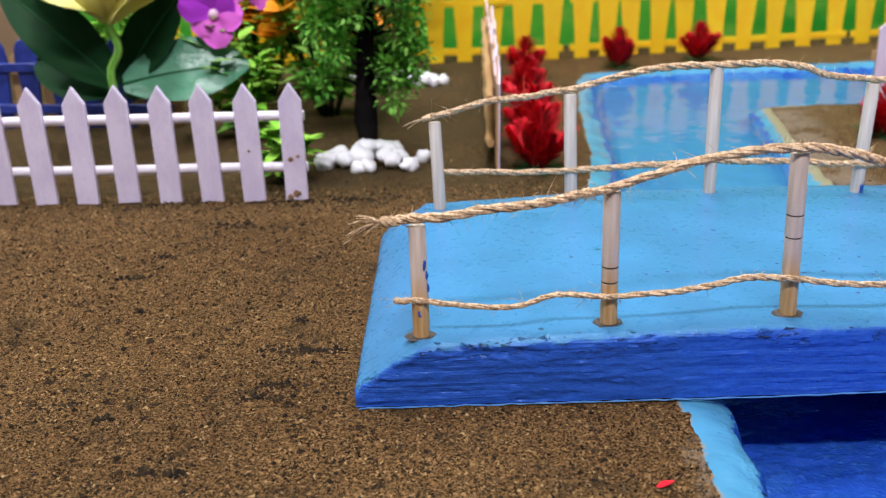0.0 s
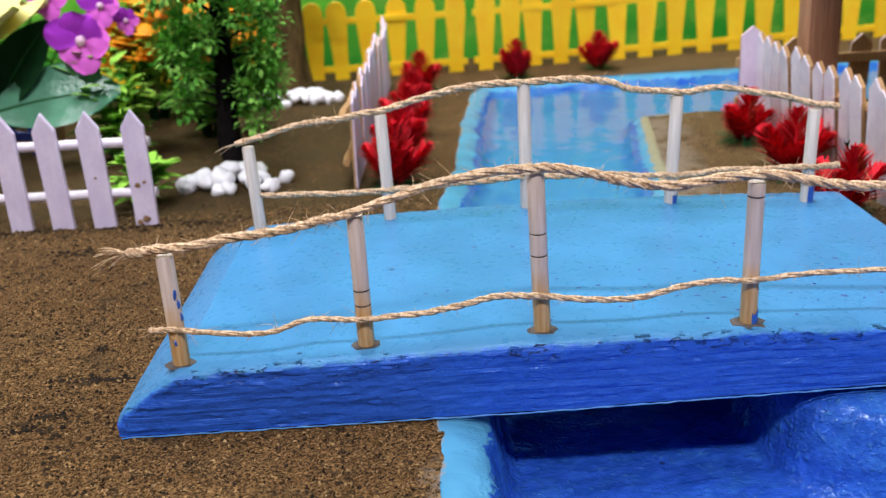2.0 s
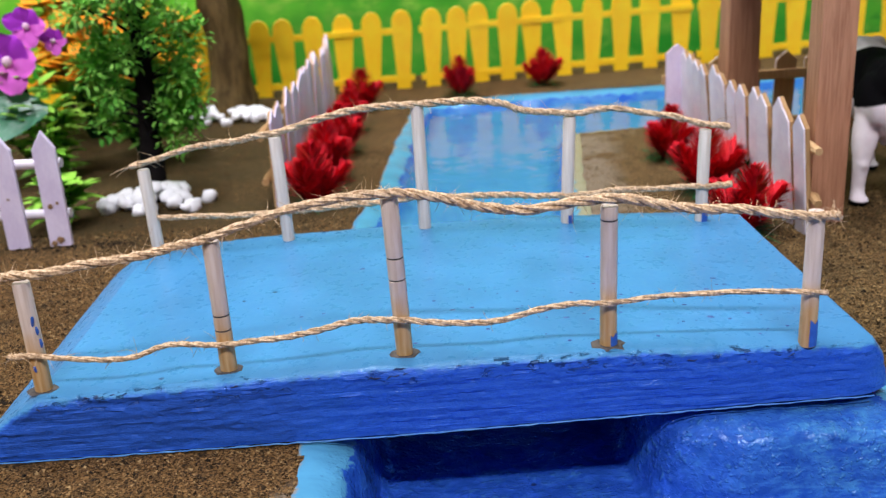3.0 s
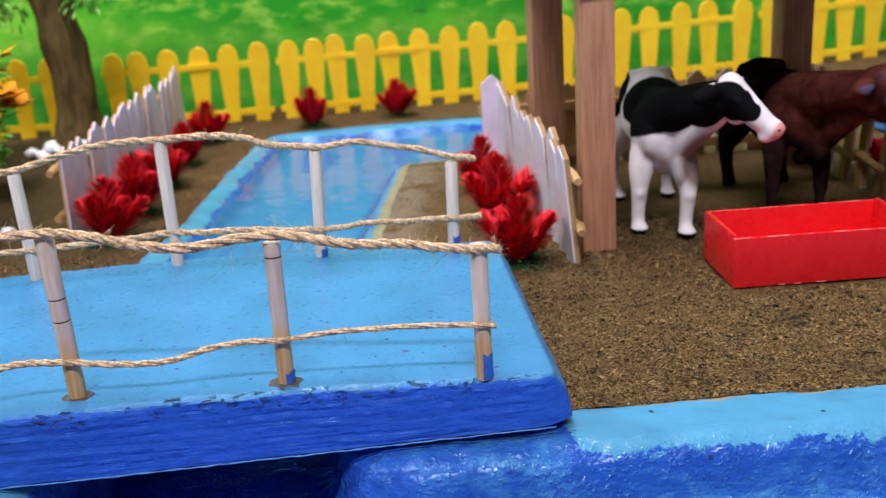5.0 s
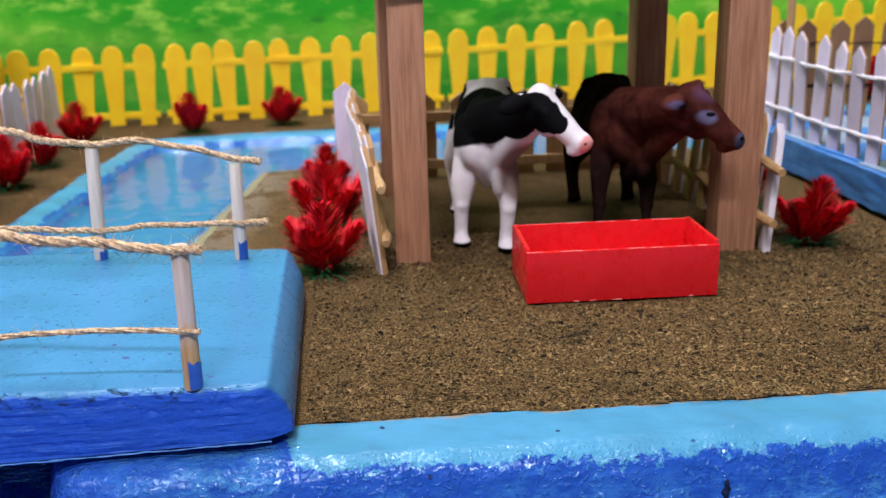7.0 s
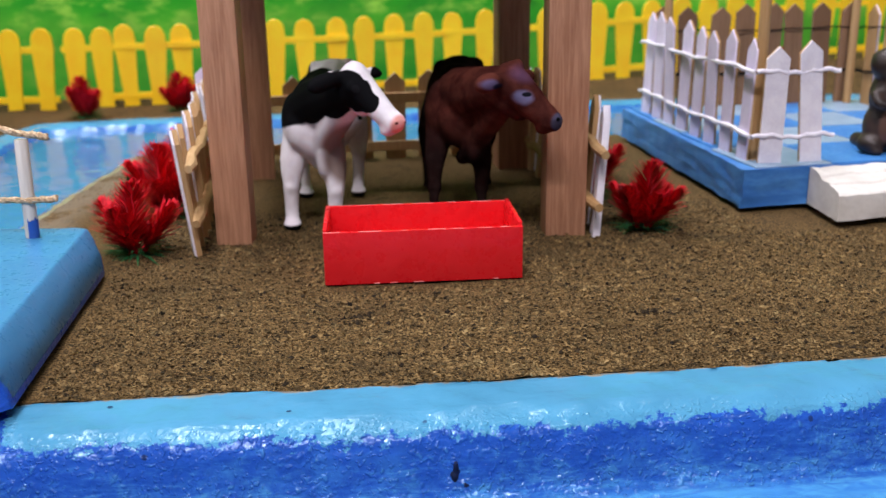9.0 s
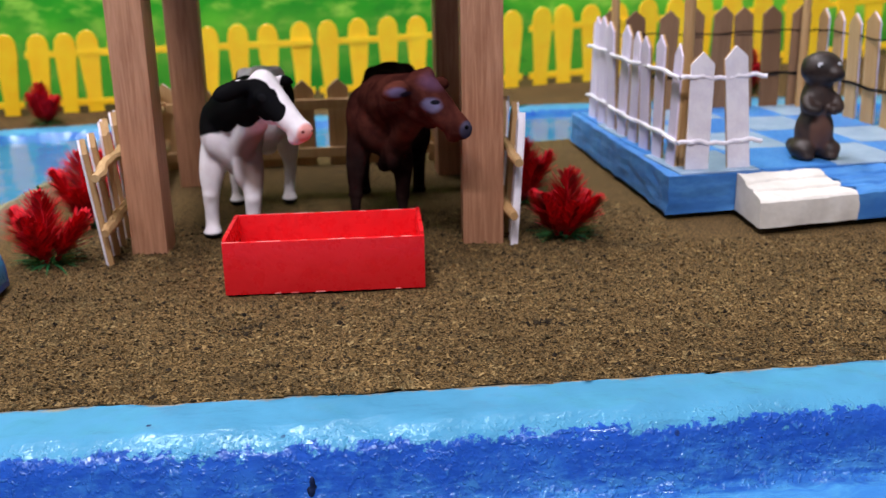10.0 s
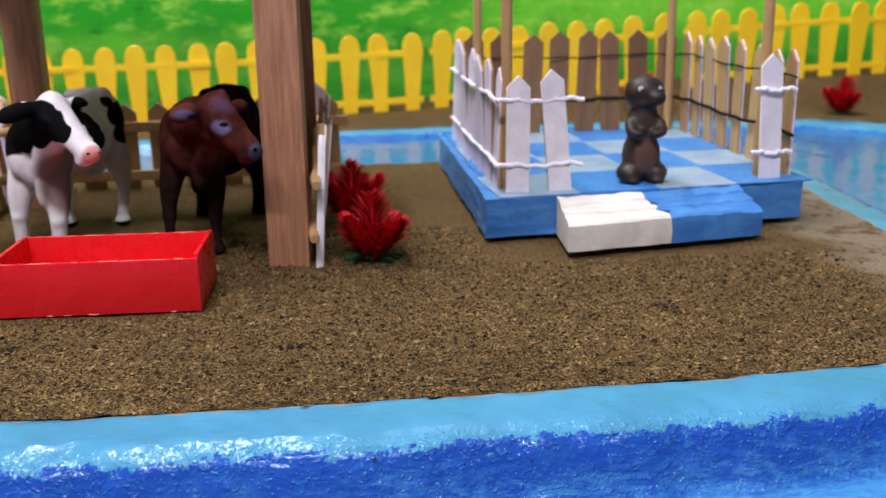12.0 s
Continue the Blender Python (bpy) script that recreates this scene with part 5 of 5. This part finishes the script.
# ---- planting ----
def red_bush(at, h, seed, tops=3):
    """A plastic bush of red spiky fronds over a green tuft."""
    rnd = random.Random(seed)
    ob = thing("red_bush", "artificial bush of spiky red fronds with a green base", "plant", at, "red bushes")
    g = bmesh.new()
    for k in range(70):
        a = rnd.uniform(0, 6.283)
        leaf(g, (0.15 * math.cos(a), 0.15 * math.sin(a), rnd.uniform(0, 0.2)), (math.cos(a), math.sin(a), rnd.uniform(0.05, 0.8)), rnd.uniform(1.0, 1.95), 0.13, 0.25, 0.1, 2)
    part("green_tuft", g, M["needle"], ob, "dark green needle tuft")
    turned = at.to_euler().z
    for f in range(tops):
        # a flame-shaped feather: a rib with two thick rows of barbs that sweep upwards
        bm = bmesh.new()
        a0 = -1.571 - turned + rnd.uniform(-0.25, 0.25) if f == 0 else 6.283 * f / (tops - 1) + rnd.uniform(-0.3, 0.3)
        lean = 0.10 if f == 0 else rnd.uniform(0.35, 0.85)
        foot = Vector((0.3 * math.cos(a0), 0.3 * math.sin(a0), 0.5 if f == 0 else 0.2))
        axis = Vector((math.cos(a0) * lean, math.sin(a0) * lean, 1)).normalized()
        side = Vector((-math.sin(a0), math.cos(a0), 0))
        front = axis.cross(side)
        hh = h * (0.80 if f == 0 else rnd.uniform(0.55, 0.75))
        tube(bm, [foot + axis * (hh * q) for q in (0.0, 0.5, 0.92)], [0.11, 0.08, 0.03], 5)
        for k in range(170):
            q = (k + rnd.random()) / 170
            a = (k % 2) * math.pi + rnd.gauss(0, 0.55)
            out = side * math.cos(a) + front * (0.75 * math.sin(a)) + axis * (0.85 + 0.9 * q + rnd.uniform(-0.12, 0.12))
            ln = hh * (0.50 * math.sin(math.pi * min(1, 0.30 + 0.68 * q)) ** 0.9 + 0.06) * rnd.uniform(0.85, 1.12)
            leaf(bm, foot + axis * (hh * (0.04 + 0.92 * q)), out, ln, 0.15 + 0.06 * rnd.random(), 0.04, 0.25, 2)
        part("frond", bm, M["redleaf"], ob)
    if seed % 2:
        tip = bmesh.new()
        for k in range(22):
            a = rnd.uniform(0, 6.283)
            leaf(tip, (0, 0, 0.35 + h * (0.76 + 0.05 * rnd.random())), (0.45 * math.cos(a), 0.45 * math.sin(a), 1), rnd.uniform(0.2, 0.4), 0.07, 0.02, 0.2, 2)
        part("green_tip", tip, M["darkgreen"], ob, "dark green tip")
    return ob


for k, (x, y, h) in enumerate(((4.5, 48.3, 4.5), (4.8, 53.5, 4.5), (5.1, 59.5, 4.2), (5.3, 66.0, 3.8), (5.9, 73.8, 3.6), (13.7, 77.3, 3.5), (20.6, 79.6, 3.4), (24.2, 39.3, 4.1), (24.4, 45.8, 4.6), (24.3, 53.2, 3.9),
                               (46.0, 39.5, 4.0), (88.4, 77.5, 3.6), (71.5, 80.0, 4.2), (45.3, 46.0, 4.2))):
    red_bush(cpose(x, y, 0, 0, 0, 40 * k), (0.96 if y > 72 else 0.84) * h, 100 + k, 7)


def pebbles(cx, cy, rx, ry, n, seed, label):
    rnd = random.Random(seed)
    for k in range(n):
        a, q = rnd.uniform(0, 6.283), math.sqrt(rnd.uniform(0.05, 1))
        r = rnd.uniform(0.36, 0.62)
        bm = bmesh.new()
        ball(bm, (0, 0, 0), (r, r * rnd.uniform(0.7, 1), r * rnd.uniform(0.65, 0.9)), 10, 7)
        for v in bm.verts:
            v.co += v.co.normalized() * 0.26 * noise.noise(v.co * 2.2 + Vector((3.1 * k, seed, 0)))
        ob = part("pebble", bm, M["pebble"], smooth=3.0, at=cpose(cx + rx * q * math.cos(a), cy + ry * q * math.sin(a), r * 0.5 + 0.75 * (1 - q), 0, 0, rnd.uniform(0, 360)))
        tagged(ob, label, "pebble", "white pebbles round the trees")


pebbles(-4.3, 50.4, 3.0, 1.7, 34, 3, "white pebble at the foot of the small tree")
pebbles(-4.2, 72.6, 3.9, 1.4, 34, 4, "white pebble at the foot of the large trunk")

# a fallen red leaf by the channel's rim
tagged(part("fallen_leaf", leaf(bmesh.new(), (0, 0, 0.06), (1, 0.5, 0.15), 0.55, 0.22, 0.1, 0.3, 4), M["redleaf"], at=cpose(4.75, 19.75, 0.02)), "small fallen red leaf on the soil by the channel", "leaf")

# the small tree with a black stem
def bushy_tree():
    rnd = random.Random(21)
    ob = thing("small_tree", "artificial small tree with black stem and green leaf clusters", "tree", cpose(-4.5, 51.6))
    part("trunk", tube(bmesh.new(), [(0, 0, -0.2), (0.0, 0, 0.8), (-0.1, 0, 2.2), (0, 0.1, 4.5), (0.2, 0.2, 8), (0.2, 0.2, 13)], [0.62, 0.50, 0.66, 0.52, 0.46, 0.34], 12), M["stem_shade_black"], ob)
    tips = []
    for k in range(46):
        z = rnd.uniform(3.4, 12.5)
        a = rnd.uniform(0, 6.283)
        ln = rnd.uniform(1.2, 2.5) * (0.8 if z < 4.5 else 1) * (1.35 if z > 8.5 else 1)
        tip = Vector((math.cos(a) * ln, math.sin(a) * ln, z + rnd.uniform(-0.3, 1.2)))
        part("branch", tube(bmesh.new(), [(0, 0.1, z - 0.6), tuple(tip * 0.5 + Vector((0, 0, z * 0.5 - 0.1))), tuple(tip)], [0.12, 0.08, 0.04], 5), M["stem_shade_black"], ob)
        if z > 6.0 or not (tip.y < -0.2 and abs(tip.x) < 1.6):
            tips.append(tip)
    tips += [Vector((1.5, -0.4, 3.6)), Vector((2.3, 0.2, 4.6)), Vector((1.4, -0.6, 5.2)), Vector((2.6, -0.5, 5.8))]
    for k, tip in enumerate(tips):
        bm = bmesh.new()
        for q in range(170):
            d = Vector((rnd.gauss(0, 1), rnd.gauss(0, 1), rnd.gauss(0, 1))).normalized()
            c = tip + d * rnd.uniform(0.2, 1.1)
            leaf(bm, c, d + Vector((rnd.uniform(-0.6, 0.6), rnd.uniform(-0.6, 0.6), rnd.uniform(-0.2, 0.7))), rnd.uniform(0.28, 0.52), rnd.uniform(0.2, 0.32), 0.15, 0.25, 2)
        part("foliage", bm, M["green"] if k % 2 == 0 else M["treegreen"], ob)
    return ob


bushy_tree()

# the thick trunk by the yellow fence
big = thing("large_tree", "thick brown tree trunk standing by the yellow fence", "tree", cpose(-5.0, 77.6))
bm = bmesh.new()
tube(bm, [(0.3 * math.sin(z * 0.4), 0, z) for z in np.linspace(-0.3, 17, 24)], [1.55 + 0.75 * math.exp(-z / 1.6) + 0.1 * math.sin(z * 1.7) for z in np.linspace(0, 17, 24)], 22)
for v in bm.verts:
    v.co += Vector((v.co.x, v.co.y, 0)).normalized() * 0.28 * noise.noise(Vector((v.co.x * 1.2, v.co.y * 1.2, v.co.z * 0.35)))
part("trunk", bm, M["bark"], big)
rnd = random.Random(8)
for k in range(12):
    bm = bmesh.new()
    c = Vector((rnd.uniform(-6, 4), rnd.uniform(-3.5, 3), rnd.uniform(10.5, 15)))
    for q in range(70):
        d = Vector((rnd.gauss(0, 1), rnd.gauss(0, 1), rnd.gauss(0, 1))).normalized()
        leaf(bm, c + d * rnd.uniform(0.4, 2.0), d, rnd.uniform(0.5, 0.9), 0.35, 0.2, 0.2, 2)
    part("foliage", bm, M["green"], big)


def orange_bush(at, seed, h, spread, n_stem, petal, leafm, name, label):
    rnd = random.Random(seed)
    ob = thing(name, label, "plant", at)
    for k in range(n_stem):
        a = rnd.uniform(0, 6.283)
        r = spread * math.sqrt(rnd.random())
        top = Vector((r * math.cos(a), r * math.sin(a), h * rnd.uniform(0.55, 1.0)))
        part("stem", tube(bmesh.new(), [(0.15 * top.x, 0.15 * top.y, 0), (0.6 * top.x, 0.6 * top.y, top.z * 0.55), tuple(top)], [0.13, 0.09, 0.05], 6), M["darkgreen"], ob)
        bm = bmesh.new()
        for q in range(24):
            s = rnd.uniform(0.15, 1.0)
            p = Vector((0.15 * top.x, 0.15 * top.y, 0)).lerp(top, s)
            b = rnd.uniform(0, 6.283)
            leaf(bm, p, (math.cos(b), math.sin(b), rnd.uniform(0, 0.8)), rnd.uniform(1.0, 2.2), rnd.uniform(0.6, 1.1), 0.25, 0.2, 3)
        part("foliage", bm, leafm[k % len(leafm)], ob)
        if petal:
            bm = bmesh.new()
            for q in range(3):
                c = top + Vector((rnd.uniform(-0.8, 0.8), rnd.uniform(-0.8, 0.8), rnd.uniform(-1.8, 0.4)))
                for b in range(5):
                    g = 1.257 * b + k
                    leaf(bm, c, (math.cos(g), math.sin(g) - 0.5, 0.6), rnd.uniform(1.5, 2.3), 1.25, 0.2, -0.2, 3)
            part("blossom", bm, petal, ob)
    return ob


orange_bush(cpose(-8.0, 63.0), 41, 9.5, 4.0, 13, M["orange"], [M["green"], M["lime"], M["lime"]], "flowering_bush", "leafy bush with small orange blossoms")
orange_bush(cpose(-13.5, 70.0), 42, 10, 4.5, 14, M["orange"], [M["green"], M["lime"]], "flowering_bush", "leafy bush with small orange blossoms")
orange_bush(cpose(-8.7, 47.9), 43, 3.5, 1.0, 4, None, [M["lime"]], "leafy_sprig", "small bright green leafy sprig by the white fence")

# the large-leaved plant and its blossoms
def blade(bm, base, tip, width, up, sag=0.06, vein=0.10):
    """A broad leaf with a folded midrib and raised side veins, blunt at its end."""
    base, tip, up = Vector(base), Vector(tip), Vector(up)
    way = tip - base
    side = way.cross(up).normalized()
    up = side.cross(way).normalized()
    rows = []
    for i in range(31):
        q = i / 30
        w = 0.5 * width * math.sin(math.pi * (0.04 + 0.93 * q)) ** 0.75
        c = base + way * q + up * way.length * sag * math.sin(math.pi * q)
        row = []
        for k in range(-5, 6):
            u = abs(k) / 5
            lift = 0.16 * w * u + vein * math.sin(20 * q - 5.0 * u) * u * (1.2 - u) + 0.10 * math.sin(9 * q + k) * u * u
            row.append(bm.verts.new(c + side * w * k / 5 + up * lift))
        rows.append(row)
    for a, b in zip(rows, rows[1:]):
        for k in range(10):
            bm.faces.new((a[k], a[k + 1], b[k + 1], b[k]))
    return bm


def bed_plant():
    ob = thing("broad_leaf_plant", "broad dark green leaves with a large pale yellow blossom", "plant", cpose(-20.0, 56.4))
    for base, tip, w, up, m in (((0.8, 0.0, 3.7), (8.2, 0.6, 4.5), 4.1, (0, -1.0, 0.75), "teal"), ((0.4, 0.2, 3.6), (-5.6, 0.5, 9.4), 3.5, (0.3, -1.2, 0.5), "darkgreen"), ((0.5, 0.8, 3.4), (4.4, 1.6, 8.6), 3.2, (-0.3, -1.2, 0.4), "darkgreen"),
                             ((0.6, 0.6, 3.0), (4.6, 1.4, 4.4), 2.8, (-0.1, -1, 0.8), "darkgreen"), ((0.0, 0.6, 3.0), (-5.0, 2.0, 4.8), 3.2, (0.1, -1, 0.8), "darkgreen")):
        lf = part("broad_leaf", blade(bmesh.new(), base, tip, w, up), M[m], ob, smooth=3.0)
        mid = [Vector(base).lerp(Vector(tip), q) + (Vector(tip) - Vector(base)).cross(Vector(up)).cross(Vector(tip) - Vector(base)).normalized() * ((Vector(tip) - Vector(base)).length * 0.06 * math.sin(math.pi * q) + 0.02) for q in np.linspace(0, 0.95, 9)]
        part("midrib", tube(bmesh.new(), mid, [0.10 - 0.009 * k for k in range(9)], 6), M["needle"], lf, "green midrib")
    part("stem", tube(bmesh.new(), spline([(0.2, 0, -0.2), (0.3, 0, 2.2), (0.2, -0.1, 4.4), (0.9, -0.2, 5.8), (0.5, -0.3, 7.2)], 16), 0.24, 9), M["green"], ob, "bright green stem")
    heart = Vector((0.5, -0.2, 7.5))
    for b in range(7):
        g = 0.9 * b + 0.35
        bm = bmesh.new()
        petal(bm, heart, (math.cos(g), 0.75 * math.sin(g), 0.46 + 0.16 * (b % 2)), 5.0, 3.6, (0.2 * math.cos(g), 0.2 * math.sin(g) - 0.3, 1), -0.25, 9)
        part("petal", bm, M["butter"], ob, "pale yellow petal", smooth=3.0)
    return ob


def ball_mesh(c, r):
    bm = bmesh.new()
    ball(bm, c, r, 10, 7)
    return bm


bed_plant()


def orchid():
    ob = thing("purple_flower", "large purple and pink artificial orchid on a thin stem", "plant", cpose(-13.6, 57.0))
    part("stem", tube(bmesh.new(), [(0.6, 1, -0.2), (0.8, 0.8, 4), (0.2, 0.3, 7.4)], 0.12, 7), M["darkgreen"], ob)
    for c, s, wide in (((0.1, 0, 7.5), 2.0, 1.0), ((1.5, 0.2, 9.4), 1.3, 0.9), ((-1.6, 0.6, 10.0), 1.4, 0.9), ((2.6, 1.0, 8.4), 0.9, 0.8)):
        fl = None
        for g, m, k in ((2.75, "purple", 1.05), (1.75, "purple", 0.9), (0.85, "purple", 0.85), (-0.15, "magenta", 0.9), (-1.45, "magenta", 1.0), (-2.35, "magenta", 0.8)):
            bm = bmesh.new()
            petal(bm, c, (math.cos(g), -0.25, math.sin(g)), s * k, s * wide, (0, -1, 0.2))
            if fl is None:
                fl = part("blossom", bm, M[m], ob, smooth=3.0)
            else:
                part("petal", bm, M[m], fl, "violet petal" if m == "purple" else "magenta petal", smooth=3.0)
        part("stamen", ball_mesh((c[0], c[1] - 0.25, c[2]), 0.16 * s), M["blush"], fl, "pale pink centre")
    bm = bmesh.new()
    rnd = random.Random(2)
    for q in range(44):
        b = rnd.uniform(0, 6.283)
        leaf(bm, (rnd.uniform(-1.5, 1.5), rnd.uniform(-1, 1.5), rnd.uniform(2.5, 7.0)), (math.cos(b), math.sin(b), rnd.uniform(0, 0.7)), rnd.uniform(1.0, 2.2), rnd.uniform(0.5, 0.9), 0.2, 0.2, 3)
    part("foliage", bm, M["lime"], ob)


orchid()
orange_bush(cpose(-12.5, 57.5), 44, 5.0, 2.6, 10, None, [M["lime"], M["green"], M["lime"]], "leafy_bush", "low leafy bush of mixed greens behind the white fence")
orange_bush(cpose(-24.0, 70.0), 45, 9.5, 5.0, 14, None, [M["lime"], M["green"]], "leafy_bush", "tall bright green leafy bush")

# the small blue fence at the flower bed's end
bf = thing("picket_fence", "navy blue plastic picket fence with bare wooden backs", "fence", cpose(-27.5, 62.0, 0, 0, 0, -8))
navy_picket = mesh_from(prism(bmesh.new(), paddle(1.5, 5.9), -0.12, 0.12, 0.05), "picket", M["navy"], 0.5)
for k in range(9):
    part("picket", navy_picket, None, bf, at=cpose(-8 + 2.1 * k, 0, -0.1))
    part("wooden_back", prism(bmesh.new(), pointed(1.0, 5.0, 0.4), 0.2, 0.4, 0.03), M["stick"], bf, "bare orange wood", at=cpose(-6.95 + 2.1 * k, 0.3, -0.1))
for z in (1.3, 4.0):
    part("rail", box(bmesh.new(), -9, 10, -0.3, -0.13, z - 0.3, z + 0.3, 0.05, 1), M["navy"], bf)

# ---- loose sawdust crumbs on the near soil ----
def crumbs():
    r = np.random.RandomState(4)
    px = np.concatenate([r.uniform(-24, 6.3, 120000), r.uniform(23, 70, 115000), r.uniform(-30, 28, 20000)])
    py = np.concatenate([19 + 27 * r.rand(120000) ** 1.3, 25 + 20 * r.rand(115000) ** 1.3, r.uniform(42, 78, 20000)])
    ok = wet(px, py) < 0.0
    ok &= ~((px > -3.2) & (px < 23.8) & (py > 23.9) & (py < 37.5))
    ok &= ~((px > 31.9) & (px < 39.6) & (py > 33.5) & (py < 37.8)) & ~((px > 51) & (py > 38))
    ok &= ~((px + 1.5 * ripple(px, py, 0.7, 2) > 65.8) & (py > 27)) | (r.rand(len(px)) < 0.12)
    px, py = px[ok], py[ok]
    n = len(px)
    s = (0.022 + 0.034 * r.rand(n) ** 2) * np.where(px > 20, 1.22, 1.0)
    base = np.stack([px, py, soil_height(px, py) + s * 0.3], -1)
    off = r.uniform(-1.45, 1.45, size=(n, 4, 3)) * s[:, None, None] * np.array([1.1, 1.0, 0.8])
    co = (base[:, None, :] + off).reshape(-1, 3) * CM
    i = np.arange(n)[:, None] * 4
    f = np.concatenate([i + [0, 1, 2], i + [0, 2, 3], i + [0, 3, 1], i + [1, 3, 2]])
    me = bpy.data.meshes.new("sawdust")
    me.from_pydata(co.tolist(), [], f.tolist())
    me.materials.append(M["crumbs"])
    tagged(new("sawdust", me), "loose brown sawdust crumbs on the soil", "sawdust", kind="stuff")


crumbs()


def dark_clumps():
    """Charred crumbs lying in loose clusters, and single ones scattered over the soil."""
    r = np.random.RandomState(9)
    spots = [(-4.9, 28.0, 0.9, 0.16, 70), (-4.2, 27.9, 0.6, 0.14, 40), (-5.6, 25.6, 0.7, 0.3, 45), (-5.7, 24.8, 0.7, 0.25, 40), (-7.8, 21.1, 0.7, 0.25, 60), (-10.2, 23.8, 0.25, 0.15, 25), (-11.4, 24.7, 0.25, 0.15, 22),
             (-12.6, 34.8, 0.7, 0.2, 40), (-11.8, 36.9, 0.6, 0.3, 40), (-5.4, 30.2, 0.3, 0.2, 20), (-9.6, 40.5, 1.2, 0.4, 50), (-4.5, 44.0, 1.5, 0.5, 60), (-13, 44.2, 2.5, 0.3, 90), (-8, 44.0, 2.5, 0.3, 90), (33, 30.5, 0.5, 0.3, 30), (56.5, 31.5, 0.4, 0.4, 40), (43, 29.5, 0.5, 0.2, 30)]
    px = np.concatenate([r.normal(x, sx * 0.6, n) for x, y, sx, sy, n in spots] + [r.uniform(-22, 6, 900), r.uniform(23.8, 66, 1500)])
    py = np.concatenate([r.normal(y, sy * 0.6, n) for x, y, sx, sy, n in spots] + [r.uniform(20, 46, 900), r.uniform(25.5, 44, 1500)])
    ok = (wet(px, py) < -0.15) & ~((px > -3.3) & (px < 23.8) & (py > 23.9) & (py < 37.5)) & ~((px > 31.7) & (px < 39.8) & (py > 33.4) & (py < 37.9)) & ~((px > 51) & (py > 37.5))
    px, py = px[ok], py[ok]
    n = len(px)
    q = 0.05 + 0.07 * r.rand(n) ** 2
    base = np.stack([px, py, soil_height(px, py) + q * 0.25], -1)
    octa = np.array([(1, 0, 0), (0, 1, 0), (-1, 0, 0), (0, -1, 0), (0, 0, 0.8), (0, 0, -0.8)])
    co = (base[:, None, :] + octa[None] * q[:, None, None] * r.uniform(0.5, 1.3, size=(n, 6, 3))).reshape(-1, 3) * CM
    i = np.arange(n)[:, None] * 6
    f = np.concatenate([i + [a, b, c] for a, b, c in ((0, 1, 4), (1, 2, 4), (2, 3, 4), (3, 0, 4), (1, 0, 5), (2, 1, 5), (3, 2, 5), (0, 3, 5))])
    me = bpy.data.meshes.new("dark_crumbs")
    me.from_pydata(co.tolist(), [], f.tolist())
    me.materials.append(paint("charred_crumb", (0.008, 0.007, 0.006), (0.05, 0.034, 0.018), 0.95, 2.0, 9.0, spec=0.1))
    tagged(new("dark_crumbs", me), "dark charred crumbs scattered on the sawdust soil", "sawdust", kind="stuff")


dark_clumps()
